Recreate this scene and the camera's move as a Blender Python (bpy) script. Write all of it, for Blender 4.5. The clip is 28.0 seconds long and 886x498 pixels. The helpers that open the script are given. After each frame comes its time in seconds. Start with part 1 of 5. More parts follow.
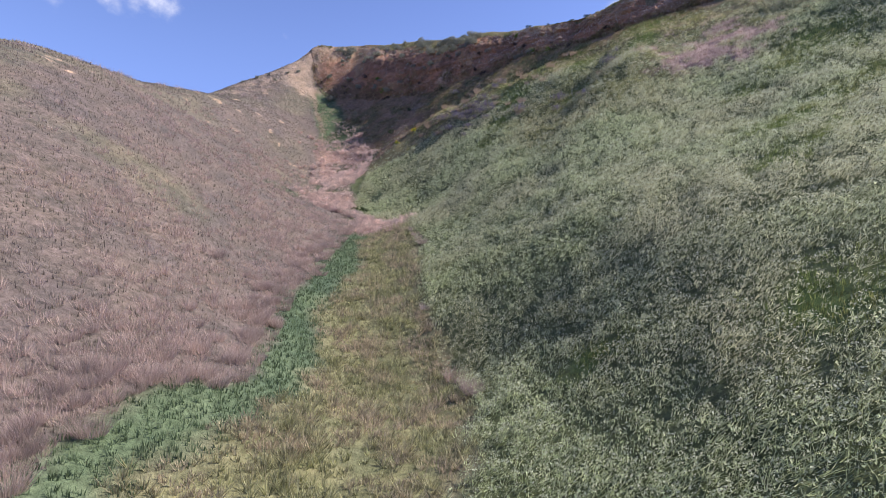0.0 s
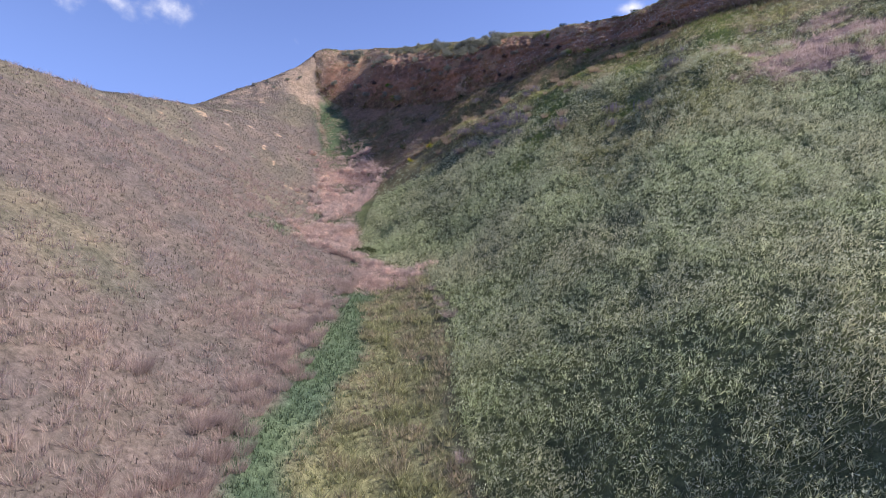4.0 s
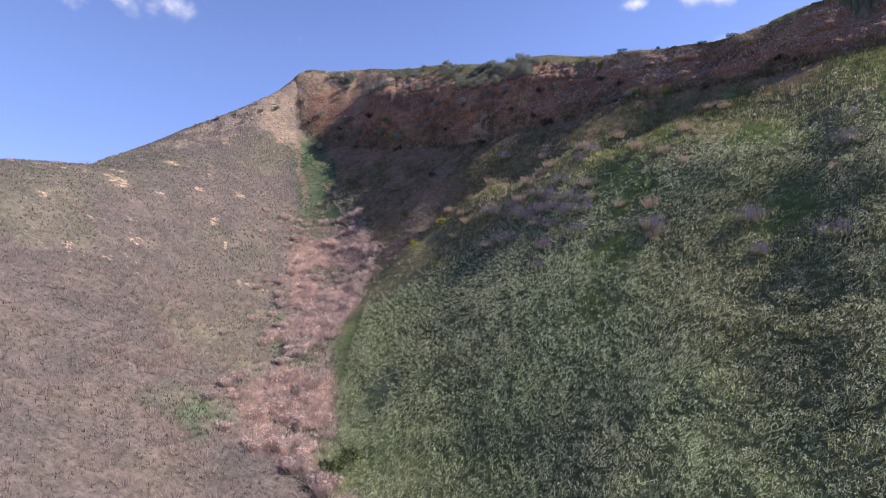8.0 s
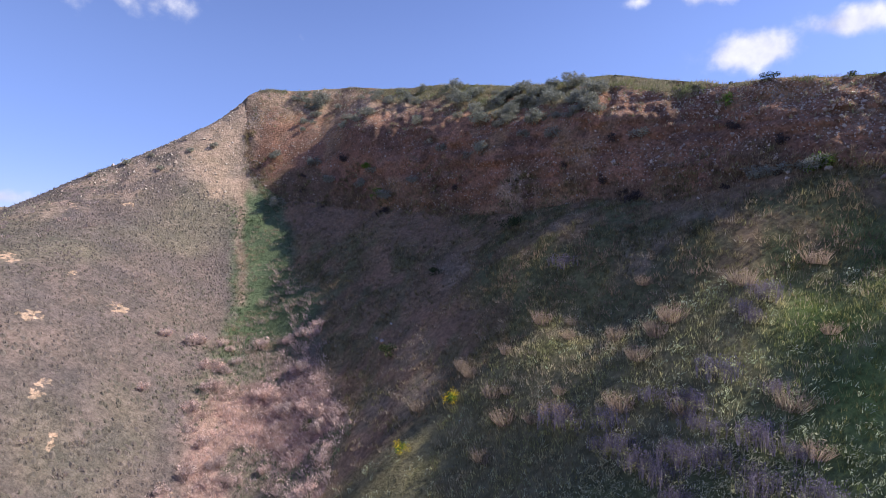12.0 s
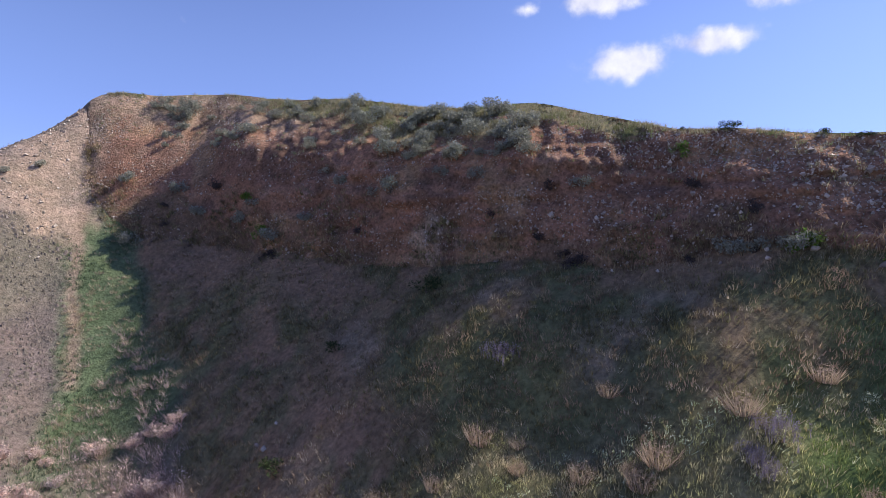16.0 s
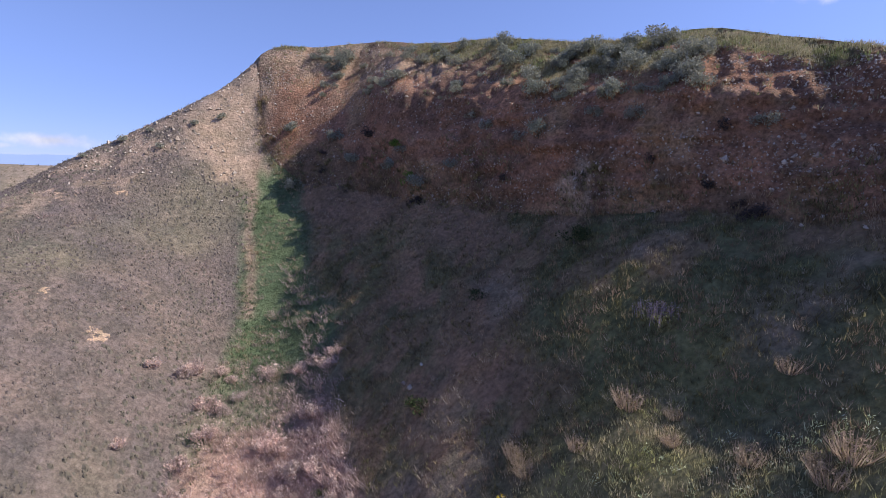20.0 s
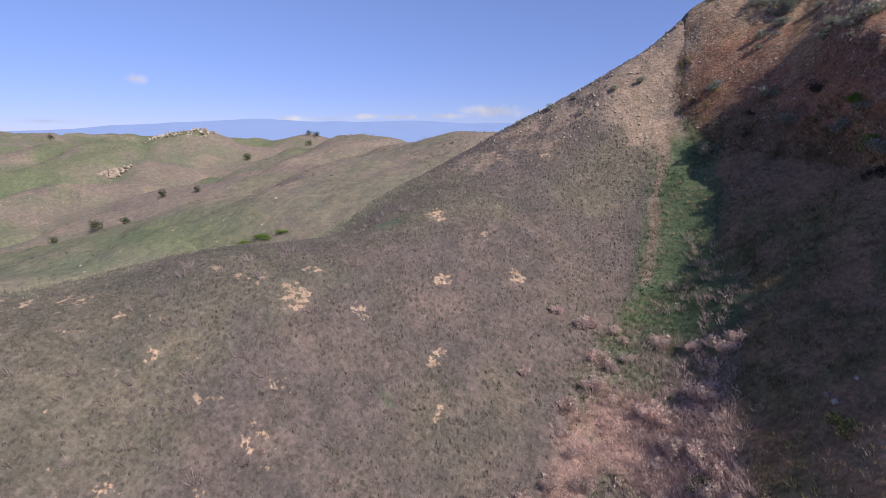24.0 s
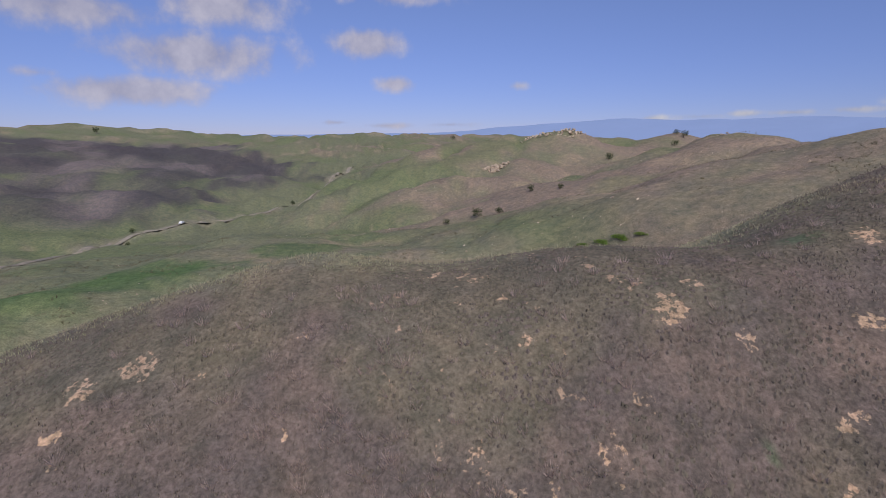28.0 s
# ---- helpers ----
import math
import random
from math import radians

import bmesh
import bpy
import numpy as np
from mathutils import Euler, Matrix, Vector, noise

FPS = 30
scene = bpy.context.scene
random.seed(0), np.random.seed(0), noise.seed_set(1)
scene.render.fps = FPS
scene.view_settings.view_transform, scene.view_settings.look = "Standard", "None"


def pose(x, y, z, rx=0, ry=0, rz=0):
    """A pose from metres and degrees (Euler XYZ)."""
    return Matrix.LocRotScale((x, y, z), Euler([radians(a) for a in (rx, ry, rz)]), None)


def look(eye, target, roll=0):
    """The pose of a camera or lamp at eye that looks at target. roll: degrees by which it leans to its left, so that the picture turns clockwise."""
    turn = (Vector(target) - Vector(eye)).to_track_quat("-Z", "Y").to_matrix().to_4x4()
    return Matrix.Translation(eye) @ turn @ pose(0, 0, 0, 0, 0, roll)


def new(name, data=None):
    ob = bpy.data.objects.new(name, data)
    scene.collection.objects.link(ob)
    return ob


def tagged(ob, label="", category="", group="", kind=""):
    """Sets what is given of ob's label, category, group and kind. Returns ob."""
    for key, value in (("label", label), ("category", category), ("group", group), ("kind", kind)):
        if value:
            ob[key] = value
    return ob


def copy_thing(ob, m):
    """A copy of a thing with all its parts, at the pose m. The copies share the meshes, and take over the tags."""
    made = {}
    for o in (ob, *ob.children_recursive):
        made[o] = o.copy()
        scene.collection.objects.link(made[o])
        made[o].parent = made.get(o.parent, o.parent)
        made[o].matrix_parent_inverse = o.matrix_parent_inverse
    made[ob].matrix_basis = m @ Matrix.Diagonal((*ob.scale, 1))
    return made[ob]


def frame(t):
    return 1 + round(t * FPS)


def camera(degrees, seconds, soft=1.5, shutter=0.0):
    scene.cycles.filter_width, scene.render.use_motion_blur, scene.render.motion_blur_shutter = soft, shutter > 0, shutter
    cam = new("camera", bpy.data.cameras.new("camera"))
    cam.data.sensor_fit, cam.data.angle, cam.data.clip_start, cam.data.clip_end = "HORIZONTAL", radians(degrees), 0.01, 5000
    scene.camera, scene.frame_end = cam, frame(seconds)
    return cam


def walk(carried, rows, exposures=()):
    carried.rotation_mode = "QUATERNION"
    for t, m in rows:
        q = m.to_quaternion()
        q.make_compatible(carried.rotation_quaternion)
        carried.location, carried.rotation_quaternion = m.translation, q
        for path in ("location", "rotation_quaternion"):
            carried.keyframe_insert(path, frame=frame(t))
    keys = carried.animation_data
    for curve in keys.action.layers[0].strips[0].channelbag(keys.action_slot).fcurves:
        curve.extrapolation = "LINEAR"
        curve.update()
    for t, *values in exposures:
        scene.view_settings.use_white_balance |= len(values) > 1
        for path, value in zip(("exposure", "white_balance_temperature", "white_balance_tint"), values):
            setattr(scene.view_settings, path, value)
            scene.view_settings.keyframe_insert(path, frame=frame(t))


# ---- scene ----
cam = camera(78.87, 28.0, 0.6)
walk(cam, [
    (0.0, pose(0.00, 0.00, 0.00, 88.51, 0, 0.00)),
    (0.5, pose(-0.04, 0.23, -0.04, 88.58, 0, 0.31)),
    (1.0, pose(-0.17, 1.02, -0.08, 88.68, 0, 0.35)),
    (1.5, pose(-0.35, 2.17, -0.11, 88.77, 0, 0.38)),
    (2.0, pose(-0.46, 3.47, 0.05, 88.79, 0, 0.47)),
    (2.5, pose(-0.63, 4.86, 0.58, 88.90, 0, 0.54)),
    (3.0, pose(-0.80, 6.21, 1.28, 88.87, 0, 0.72)),
    (3.5, pose(-0.96, 7.56, 2.06, 88.90, 0, 0.89)),
    (5.5, pose(-1.53, 13.77, 5.81, 88.74, 0, 1.32)),
    (6.0, pose(-1.72, 15.59, 6.84, 88.70, 0, 1.36)),
    (6.5, pose(-1.89, 17.51, 7.87, 88.67, 0, 1.41)),
    (7.0, pose(-2.05, 19.51, 8.92, 88.62, 0, 1.43)),
    (7.5, pose(-2.17, 21.66, 9.98, 88.60, 0, 1.43)),
    (8.0, pose(-2.31, 23.94, 11.06, 88.58, 0, 1.39)),
    (8.5, pose(-2.42, 26.22, 12.16, 88.50, 0, 1.39)),
    (9.0, pose(-2.51, 28.59, 13.29, 88.39, 0, 1.40)),
    (9.5, pose(-2.54, 30.94, 14.45, 88.33, 0, 1.46)),
    (10.0, pose(-2.63, 33.32, 15.47, 88.33, 0, 1.42)),
    (10.5, pose(-2.68, 35.68, 16.32, 88.45, 0, 1.52)),
    (11.0, pose(-2.76, 37.90, 17.09, 88.58, 0, 1.62)),
    (11.5, pose(-2.91, 39.97, 17.76, 88.65, 0, 1.66)),
    (12.0, pose(-3.12, 42.00, 18.36, 88.46, 0, 1.60)),
    (12.5, pose(-3.23, 43.96, 18.81, 88.51, 0, 1.76)),
    (14.5, pose(-3.41, 47.38, 20.41, 88.14, 0, 2.20)),
    (15.0, pose(-3.39, 47.46, 20.72, 88.19, 0, 0.37)),
    (15.5, pose(-3.43, 47.55, 21.01, 88.21, 0, -4.81)),
    (16.0, pose(-3.46, 47.68, 21.26, 88.16, 0, -9.30)),
    (16.5, pose(-3.48, 47.82, 21.48, 88.11, 0, -11.81)),
    (17.0, pose(-3.50, 47.96, 21.54, 88.13, 0, -12.73)),
    (17.5, pose(-3.54, 48.11, 21.52, 88.15, 0, -11.31)),
    (18.0, pose(-3.53, 48.25, 21.47, 88.24, 0, -7.50)),
    (18.5, pose(-3.48, 48.37, 21.44, 88.20, 0, -2.44)),
    (19.0, pose(-3.50, 48.44, 21.37, 88.28, 0, 1.43)),
    (19.5, pose(-3.51, 48.43, 21.32, 86.40, 0, 4.14)),
    (20.0, pose(-3.48, 48.45, 21.31, 82.41, 0, 5.94)),
    (20.5, pose(-3.53, 48.40, 21.31, 82.39, 0, 9.44)),
    (22.5, pose(-3.65, 48.47, 21.23, 78.78, 0, 25.26)),
    (23.0, pose(-3.73, 48.39, 21.23, 78.81, 0, 31.95)),
    (23.5, pose(-3.77, 48.40, 21.28, 78.72, 0, 39.54)),
    (24.0, pose(-3.88, 48.33, 21.30, 78.74, 0, 46.66)),
    (24.5, pose(-3.92, 48.22, 21.32, 78.73, 0, 54.12)),
    (25.0, pose(-4.01, 48.22, 21.33, 78.66, 0, 61.61)),
    (25.5, pose(-4.07, 48.15, 21.36, 78.65, 0, 68.09)),
    (26.0, pose(-4.13, 48.07, 21.40, 78.56, 0, 74.19)),
    (26.5, pose(-4.12, 48.11, 21.41, 78.53, 0, 80.29)),
    (27.0, pose(-4.24, 48.11, 21.40, 78.52, 0, 82.49)),
    (27.5, pose(-4.71, 47.98, 21.34, 78.60, 0, 83.08)),
    (28.0, pose(-5.41, 47.75, 21.25, 78.71, 0, 83.16)),
], [(0.0, 0.8), (6.0, 0.74), (12.0, 0.68), (17.0, 0.68), (20.5, 0.56), (23.0, 0.45), (25.5, -0.2), (28.0, -0.3)])

# ---- light and sky ----
SUN_AZ, SUN_EL = 86.0, 42.5          # compass-like: degrees clockwise from +y, and above the horizon
sun_way = Vector((math.sin(radians(SUN_AZ)) * math.cos(radians(SUN_EL)), math.cos(radians(SUN_AZ)) * math.cos(radians(SUN_EL)), math.sin(radians(SUN_EL))))
sun = new("sun", bpy.data.lights.new("sun", "SUN"))
sun.data.energy, sun.data.angle, sun.data.color = 4.0, radians(0.53), (1.0, 0.95, 0.88)
sun.matrix_world = look(sun_way * 200, (0, 0, 0))

world = bpy.data.worlds.new("sky")
scene.world = world
world.use_nodes = True


HIGH_CLOUDS = [(27.9, 16.3, 5.6, 2.2, 1.00), (35.2, 17.4, 5.0, 1.6, 1.00), (25.0, 22.2, 5.5, 1.8, 1.00), (41.6, 20.6, 5.0, 1.4, 0.90), (18.0, 21.9, 1.6, 0.5, 0.35),
               (-30.3, 20.6, 6.8, 1.4, 0.22), (-106.8, 7.9, 11.0, 2.7, 1.00), (-112.2, 4.5, 8.9, 1.8, 1.00), (-90.7, 9.5, 4.6, 1.9, 1.00), (-88.0, 5.7, 2.4, 1.0, 0.80),
               (-116.7, 10.9, 10.7, 2.6, 0.90), (-104.3, 12.3, 7.8, 2.9, 0.90), (-119.2, 5.6, 2.9, 0.6, 0.50), (-75.5, 5.5, 1.3, 0.5, 0.50), (-87.9, 13.5, 6.4, 0.8, 0.50)]
HORIZON_CLOUDS = [(-41.5, 3.1, 3.9, 0.9, 0.90), (-46.5, 2.6, 3.6, 0.4, 0.70), (-50.9, 2.5, 3.2, 0.4, 0.70), (-54.6, 2.5, 2.1, 0.4, 0.70), (-58.3, 2.3, 2.9, 0.4, 0.60),
                  (-62.4, 2.2, 2.1, 0.4, 0.60), (-94.1, 1.9, 3.6, 0.4, 0.60), (-88.9, 1.6, 4.3, 0.4, 0.60), (-82.5, 1.7, 3.6, 0.4, 0.60), (-29.6, 3.4, 5.7, 0.9, 0.70)]
CLOUDS = HIGH_CLOUDS + HORIZON_CLOUDS


def sky_nodes():
    nt = world.node_tree
    nt.nodes.clear()
    out = nt.nodes.new("ShaderNodeOutputWorld")
    bg = nt.nodes.new("ShaderNodeBackground")
    sky = nt.nodes.new("ShaderNodeTexSky")
    sky.sky_type, sky.sun_disc = "NISHITA", False
    sky.sun_elevation, sky.sun_rotation = radians(SUN_EL), radians(SUN_AZ)
    sky.altitude, sky.air_density, sky.dust_density, sky.ozone_density = 1500, 1.0, 0.3, 3.0
    bg.inputs["Strength"].default_value = 0.114
    tone = nt.nodes.new("ShaderNodeVectorMath")
    tone.operation = "MULTIPLY"
    tone.inputs[1].default_value = (0.98, 0.88, 1.12)
    nt.links.new(sky.outputs[0], tone.inputs[0])

    def node(op, a, b=None, c=None):
        n = nt.nodes.new("ShaderNodeMath")
        n.operation = op
        for k, v in enumerate((a, b, c)):
            if isinstance(v, (int, float)):
                n.inputs[k].default_value = v
            elif v is not None:
                nt.links.new(v, n.inputs[k])
        return n.outputs[0]

    # clouds: bearing and height of the middle, half width and half height, in degrees, and how thick
    way = nt.nodes.new("ShaderNodeTexCoord")
    axis = nt.nodes.new("ShaderNodeSeparateXYZ")
    nt.links.new(way.outputs["Generated"], axis.inputs[0])
    bearing = node("MULTIPLY", node("ARCTAN2", axis.outputs[0], axis.outputs[1]), 57.2958)
    height = node("MULTIPLY", node("ARCSINE", axis.outputs[2]), 57.2958)
    puff = nt.nodes.new("ShaderNodeTexNoise")
    puff.inputs["Scale"].default_value, puff.inputs["Detail"].default_value, puff.inputs["Roughness"].default_value = 16, 6, 0.55
    nt.links.new(way.outputs["Generated"], puff.inputs["Vector"])
    lump = node("SUBTRACT", puff.outputs[0], 0.5)
    total = None
    for b0, h0, w0, t0, thick in CLOUDS:
        da = node("DIVIDE", node("SUBTRACT", bearing, b0), w0)
        dh = node("DIVIDE", node("SUBTRACT", height, h0), t0)
        far = node("SQRT", node("ADD", node("MULTIPLY", da, da), node("MULTIPLY", dh, dh)))
        one = node("SUBTRACT", thick, node("MULTIPLY", far, thick))
        total = one if total is None else node("MAXIMUM", total, one)
    body = node("MULTIPLY_ADD", lump, 1.8, total)
    fade = nt.nodes.new("ShaderNodeMapRange")
    fade.interpolation_type = "SMOOTHSTEP"
    fade.inputs["From Min"].default_value, fade.inputs["From Max"].default_value = 0.0, 0.75
    nt.links.new(body, fade.inputs["Value"])
    dense = node("MULTIPLY", fade.outputs[0], 0.88)
    white = nt.nodes.new("ShaderNodeMix")
    white.data_type = "RGBA"
    white.inputs[6].default_value, white.inputs[7].default_value = (3.6, 3.7, 4.7, 1), (6.2, 6.1, 6.6, 1)
    nt.links.new(node("MULTIPLY_ADD", lump, 3.0, 0.45), white.inputs[0])
    west = nt.nodes.new("ShaderNodeMapRange")
    west.inputs["From Min"].default_value, west.inputs["From Max"].default_value = -62.0, -82.0
    nt.links.new(bearing, west.inputs["Value"])
    grey = nt.nodes.new("ShaderNodeMix")
    grey.data_type, grey.blend_type = "RGBA", "MULTIPLY"
    grey.inputs[7].default_value = (0.9, 0.87, 0.95, 1)
    nt.links.new(west.outputs[0], grey.inputs[0])
    nt.links.new(white.outputs[2], grey.inputs[6])
    mix = nt.nodes.new("ShaderNodeMix")
    mix.data_type = "RGBA"
    nt.links.new(dense, mix.inputs[0])
    low = nt.nodes.new("ShaderNodeMapRange")
    low.interpolation_type = "SMOOTHSTEP"
    low.inputs["From Min"].default_value, low.inputs["From Max"].default_value = -2.0, 20.0
    nt.links.new(height, low.inputs["Value"])
    veil = nt.nodes.new("ShaderNodeMix")
    veil.data_type, veil.blend_type = "RGBA", "MULTIPLY"
    veil.inputs[0].default_value = 1.0
    depth = nt.nodes.new("ShaderNodeMix")
    depth.data_type = "RGBA"
    depth.inputs[6].default_value, depth.inputs[7].default_value = (0.52, 0.58, 0.78, 1), (1, 1, 1, 1)
    nt.links.new(low.outputs[0], depth.inputs[0])
    nt.links.new(tone.outputs[0], veil.inputs[6])
    nt.links.new(depth.outputs[2], veil.inputs[7])
    nt.links.new(veil.outputs[2], mix.inputs[6])
    nt.links.new(grey.outputs[2], mix.inputs[7])
    nt.links.new(mix.outputs[2], bg.inputs["Color"])
    nt.links.new(bg.outputs[0], out.inputs["Surface"])


sky_nodes()

# ---- the lie of the land: heights along the lines that shape it (x, y, z) ----
GULLY = [(-3, -25, -12), (-3, 5, -7), (-3, 16, -5.2), (-4, 25, -3.41), (-3, 33.5, -0.77), (-4, 41, 0.77), (-7.5, 49, 2.77), (-8.5, 57, 6.09), (-11, 64.5, 7.7), (-12.5, 70, 10.99), (-6.8, 67.5, 12.14)]
LEFT_FOOT = [(-7.5, 13.5, -3.54), (-9, 17.5, -2.55), (-9.3, 37, 0.7), (-13, 39, 3.2), (-14.6, 60.5, 6.35), (-16, 73.7, 12.91), (-17.5, 82.8, 20.28)]
LEFT_SLOPE = [(-25, 5, 2.03), (-16, 25, 3.21), (-20.5, 33, 7.68), (-17, 36.6, 6.2), (-19, 45.3, 6.99), (-18, 54, 7.79), (-20.3, 61.3, 10.95), (-24, 60.5, 14.55), (-21.3, 68, 14.49), (-23.4, 79.4, 20.16), (-27.5, 80, 21.89), (-13, 32, 2), (-19.3, 63.5, 11.7), (-20.2, 69.8, 14.41), (-26, 72, 17.84), (-18.4, 51.5, 8.19)]
LEFT_CREST = [(-30, 20, 7.69), (-30.5, 31, 11.77), (-33, 38, 13.71), (-34.5, 44, 15.22), (-35, 50, 14.5), (-34, 56, 15.19), (-33, 61, 15.7), (-33, 66, 15.54), (-32.5, 71, 18.08), (-31, 77, 20.37), (-29.5, 80.5, 22.93), (-27.5, 83, 24.44), (-24.6, 84.8, 26.09), (-22.5, 86.6, 27.76)]
WEST_SIDE = [(-48, 30, 3), (-50, 45, 6), (-50, 62, 7), (-48, 80, 11), (-40, 92, 18), (-65, 40, -4), (-66, 70, -3), (-60, 10, -4), (-30, -5, -2), (-25, 89.5, 26), (-22.5, 91.5, 28), (-30, 87, 22.5)]
RIGHT_FOOT = [(0.5, 18.7, -5.11), (5, 16, -2.44), (3.8, 22.8, -1.04), (0.4, 41.4, 3.25), (0.8, 50.3, 7.92), (-2.8, 60.5, 10.77), (-5, 62, 10.37)]
RIGHT_SLOPE = [(8.7, 19, 1.14), (15.2, 26.8, 5.58), (8.6, 30, 4.05), (5.2, 36, 4.53), (10.3, 37.4, 8.25), (12.3, 38.6, 9.7), (15.9, 40.4, 12.21), (17.5, 44, 14.36), (6.9, 50, 11.2), (12.7, 47.2, 13.65), (15.2, 50.3, 16.73), (9.2, 52.1, 14.12), (5.7, 57.3, 14.8), (1.4, 57.9, 13.03), (12.7, 55.4, 17.63), (8, 56.2, 16.14), (16.3, 43.9, 15.11), (12.65, 49.9, 15.66), (16.3, 50.1, 17.77), (7.6, 58.6, 16.69)]
RIGHT_TOP = [(25, 45, 18.51), (32, 38, 20.51), (40, 25, 20), (26, 25, 10.99), (24, 10, 5), (10, 2, -4), (45, 5, 15), (15, -15, -7), (22, 35, 12.92)]
BOWL = [(5.8, 59.5, 17.65), (1.8, 61, 14.83), (1.4, 65, 16.71), (-0.7, 69, 18.17), (-3.5, 70.8, 16.53), (-6.6, 69, 13.55), (-10, 75, 16.36), (2.6, 66.2, 18.84), (0.2, 62.7, 15.36), (-5.3, 61.5, 10.28), (5.6, 63.2, 18.45)]
CLIFF_FOOT = [(-21.6, 88.4, 30.1), (-20.9, 86.6, 26.72), (-20.2, 84.8, 23.36), (-18.5, 83.6, 21.82), (-15, 82.3, 20.8), (-11, 81.3, 20.3), (-6.5, 77.8, 19.72), (-1, 74, 19.65), (3.2, 69.6, 19.96), (6.3, 66.3, 19.94), (9.2, 62.9, 20.76), (13.4, 59.2, 20.41), (19, 54.8, 21.04), (26, 50.5, 21.98), (34, 46, 23.99), (46, 40, 25.99)]
CLIFF_TOP = [(-21.4, 88.7, 30.58), (-20.6, 89, 30.82), (-19.4, 89.5, 31.22), (-18, 90, 31.01), (-14, 90.8, 31.53), (-9.5, 88.4, 30.91), (-3, 84, 29.91), (1.9, 79, 28.40), (5.8, 76, 28.24), (7.8, 72, 26.73), (10.5, 65.6, 25.02), (15, 61.3, 24.22), (20.6, 57, 25.51), (27.4, 52.8, 25.11), (35.3, 48.3, 26.86), (47, 42, 28.00)]
SHADOW_DIP = [(-3, 64.9), (0.5, 63.4), (3, 61.5), (6, 59.9), (8, 59.2), (11, 58.8)]     # below the cliff's foot: dip added so the cliff's shadow reaches further
HOLLOW = [(15, 52, 0), (11.5, 47, 0), (9.2, 42.5, 0), (6.5, 39, 0)]
PLATEAU = [(-24, 96, 26), (-15, 110, 25), (5, 95, 27), (20, 80, 25.5), (40, 65, 26), (10, 120, 23), (60, 60, 26), (-35, 105, 17)]


def plate(lines):
    """A thin plate bent through all points of the lines: gives a function of x and y."""
    p = np.array([q for line in lines for q in line], float)
    d = np.hypot(p[:, None, 0] - p[None, :, 0], p[:, None, 1] - p[None, :, 1])
    n = len(p)
    a = np.zeros((n + 3, n + 3))
    a[:n, :n] = d * d * np.log(d + 1e-9) + np.eye(n) * 1.5
    a[:n, n:] = np.c_[np.ones(n), p[:, :2]]
    a[n:, :n] = a[:n, n:].T
    w = np.linalg.solve(a, np.r_[p[:, 2], 0, 0, 0])

    def height(x, y):
        z = w[n] + w[n + 1] * x + w[n + 2] * y
        for k in range(n):
            r2 = (x - p[k, 0]) ** 2 + (y - p[k, 1]) ** 2
            z = z + w[k] * 0.5 * r2 * np.log(r2 + 1e-9)
        return z

    return height


def along(line, x, y):
    """For each place: the signed distance from a line on the plan (positive beyond it) and the length run along it."""
    best, side, run, start = np.full(x.shape, 1e9), np.zeros(x.shape), np.zeros(x.shape), 0.0
    for (ax, ay, *_), (bx, by, *_) in zip(line, line[1:]):
        dx, dy = bx - ax, by - ay
        size = math.hypot(dx, dy)
        t = np.clip(((x - ax) * dx + (y - ay) * dy) / size ** 2, 0, 1)
        d = np.hypot(x - ax - t * dx, y - ay - t * dy)
        near = d < best
        cross = dx * (y - ay) - dy * (x - ax)
        best, side, run = np.where(near, d, best), np.where(near, np.sign(cross), side), np.where(near, start + t * size, run)
        start += size
    return best * side, run


def smooth(a, b, v):
    t = np.clip((v - a) / (b - a), 0, 1)
    return t * t * (3 - 2 * t)


def lattice(x, y, seed):
    """Value noise, 0 to 1, one cell a metre."""
    xi, yi = np.floor(x).astype(np.int64), np.floor(y).astype(np.int64)
    fx, fy = x - xi, y - yi
    fx, fy = fx * fx * (3 - 2 * fx), fy * fy * (3 - 2 * fy)

    def h(i, j):
        v = (i * 374761393 + j * 668265263 + seed * 974634777) & 0x7FFFFFFF
        v = ((v ^ (v >> 13)) * 1274126177) & 0x7FFFFFFF
        return ((v ^ (v >> 16)) & 0xFFFF) / 65535.0

    return (h(xi, yi) * (1 - fx) + h(xi + 1, yi) * fx) * (1 - fy) + (h(xi, yi + 1) * (1 - fx) + h(xi + 1, yi + 1) * fx) * fy


def fbm(x, y, size, seed, octaves=4):
    v, amp, total = 0.0, 1.0, 0.0
    for k in range(octaves):
        c_, s_ = math.cos(0.6 + 1.1 * k), math.sin(0.6 + 1.1 * k)
        v = v + amp * lattice((x * c_ - y * s_) / size * 2 ** k + 31.7 * k, (x * s_ + y * c_) / size * 2 ** k + 17.3 * k, seed + k)
        total += amp
        amp *= 0.5
    return v / total


low_ground = plate([GULLY, LEFT_FOOT, LEFT_SLOPE, LEFT_CREST, WEST_SIDE, RIGHT_FOOT, RIGHT_SLOPE, RIGHT_TOP, BOWL, CLIFF_FOOT])
high_ground = plate([CLIFF_TOP, PLATEAU, LEFT_CREST[-5:], WEST_SIDE[3:5]])

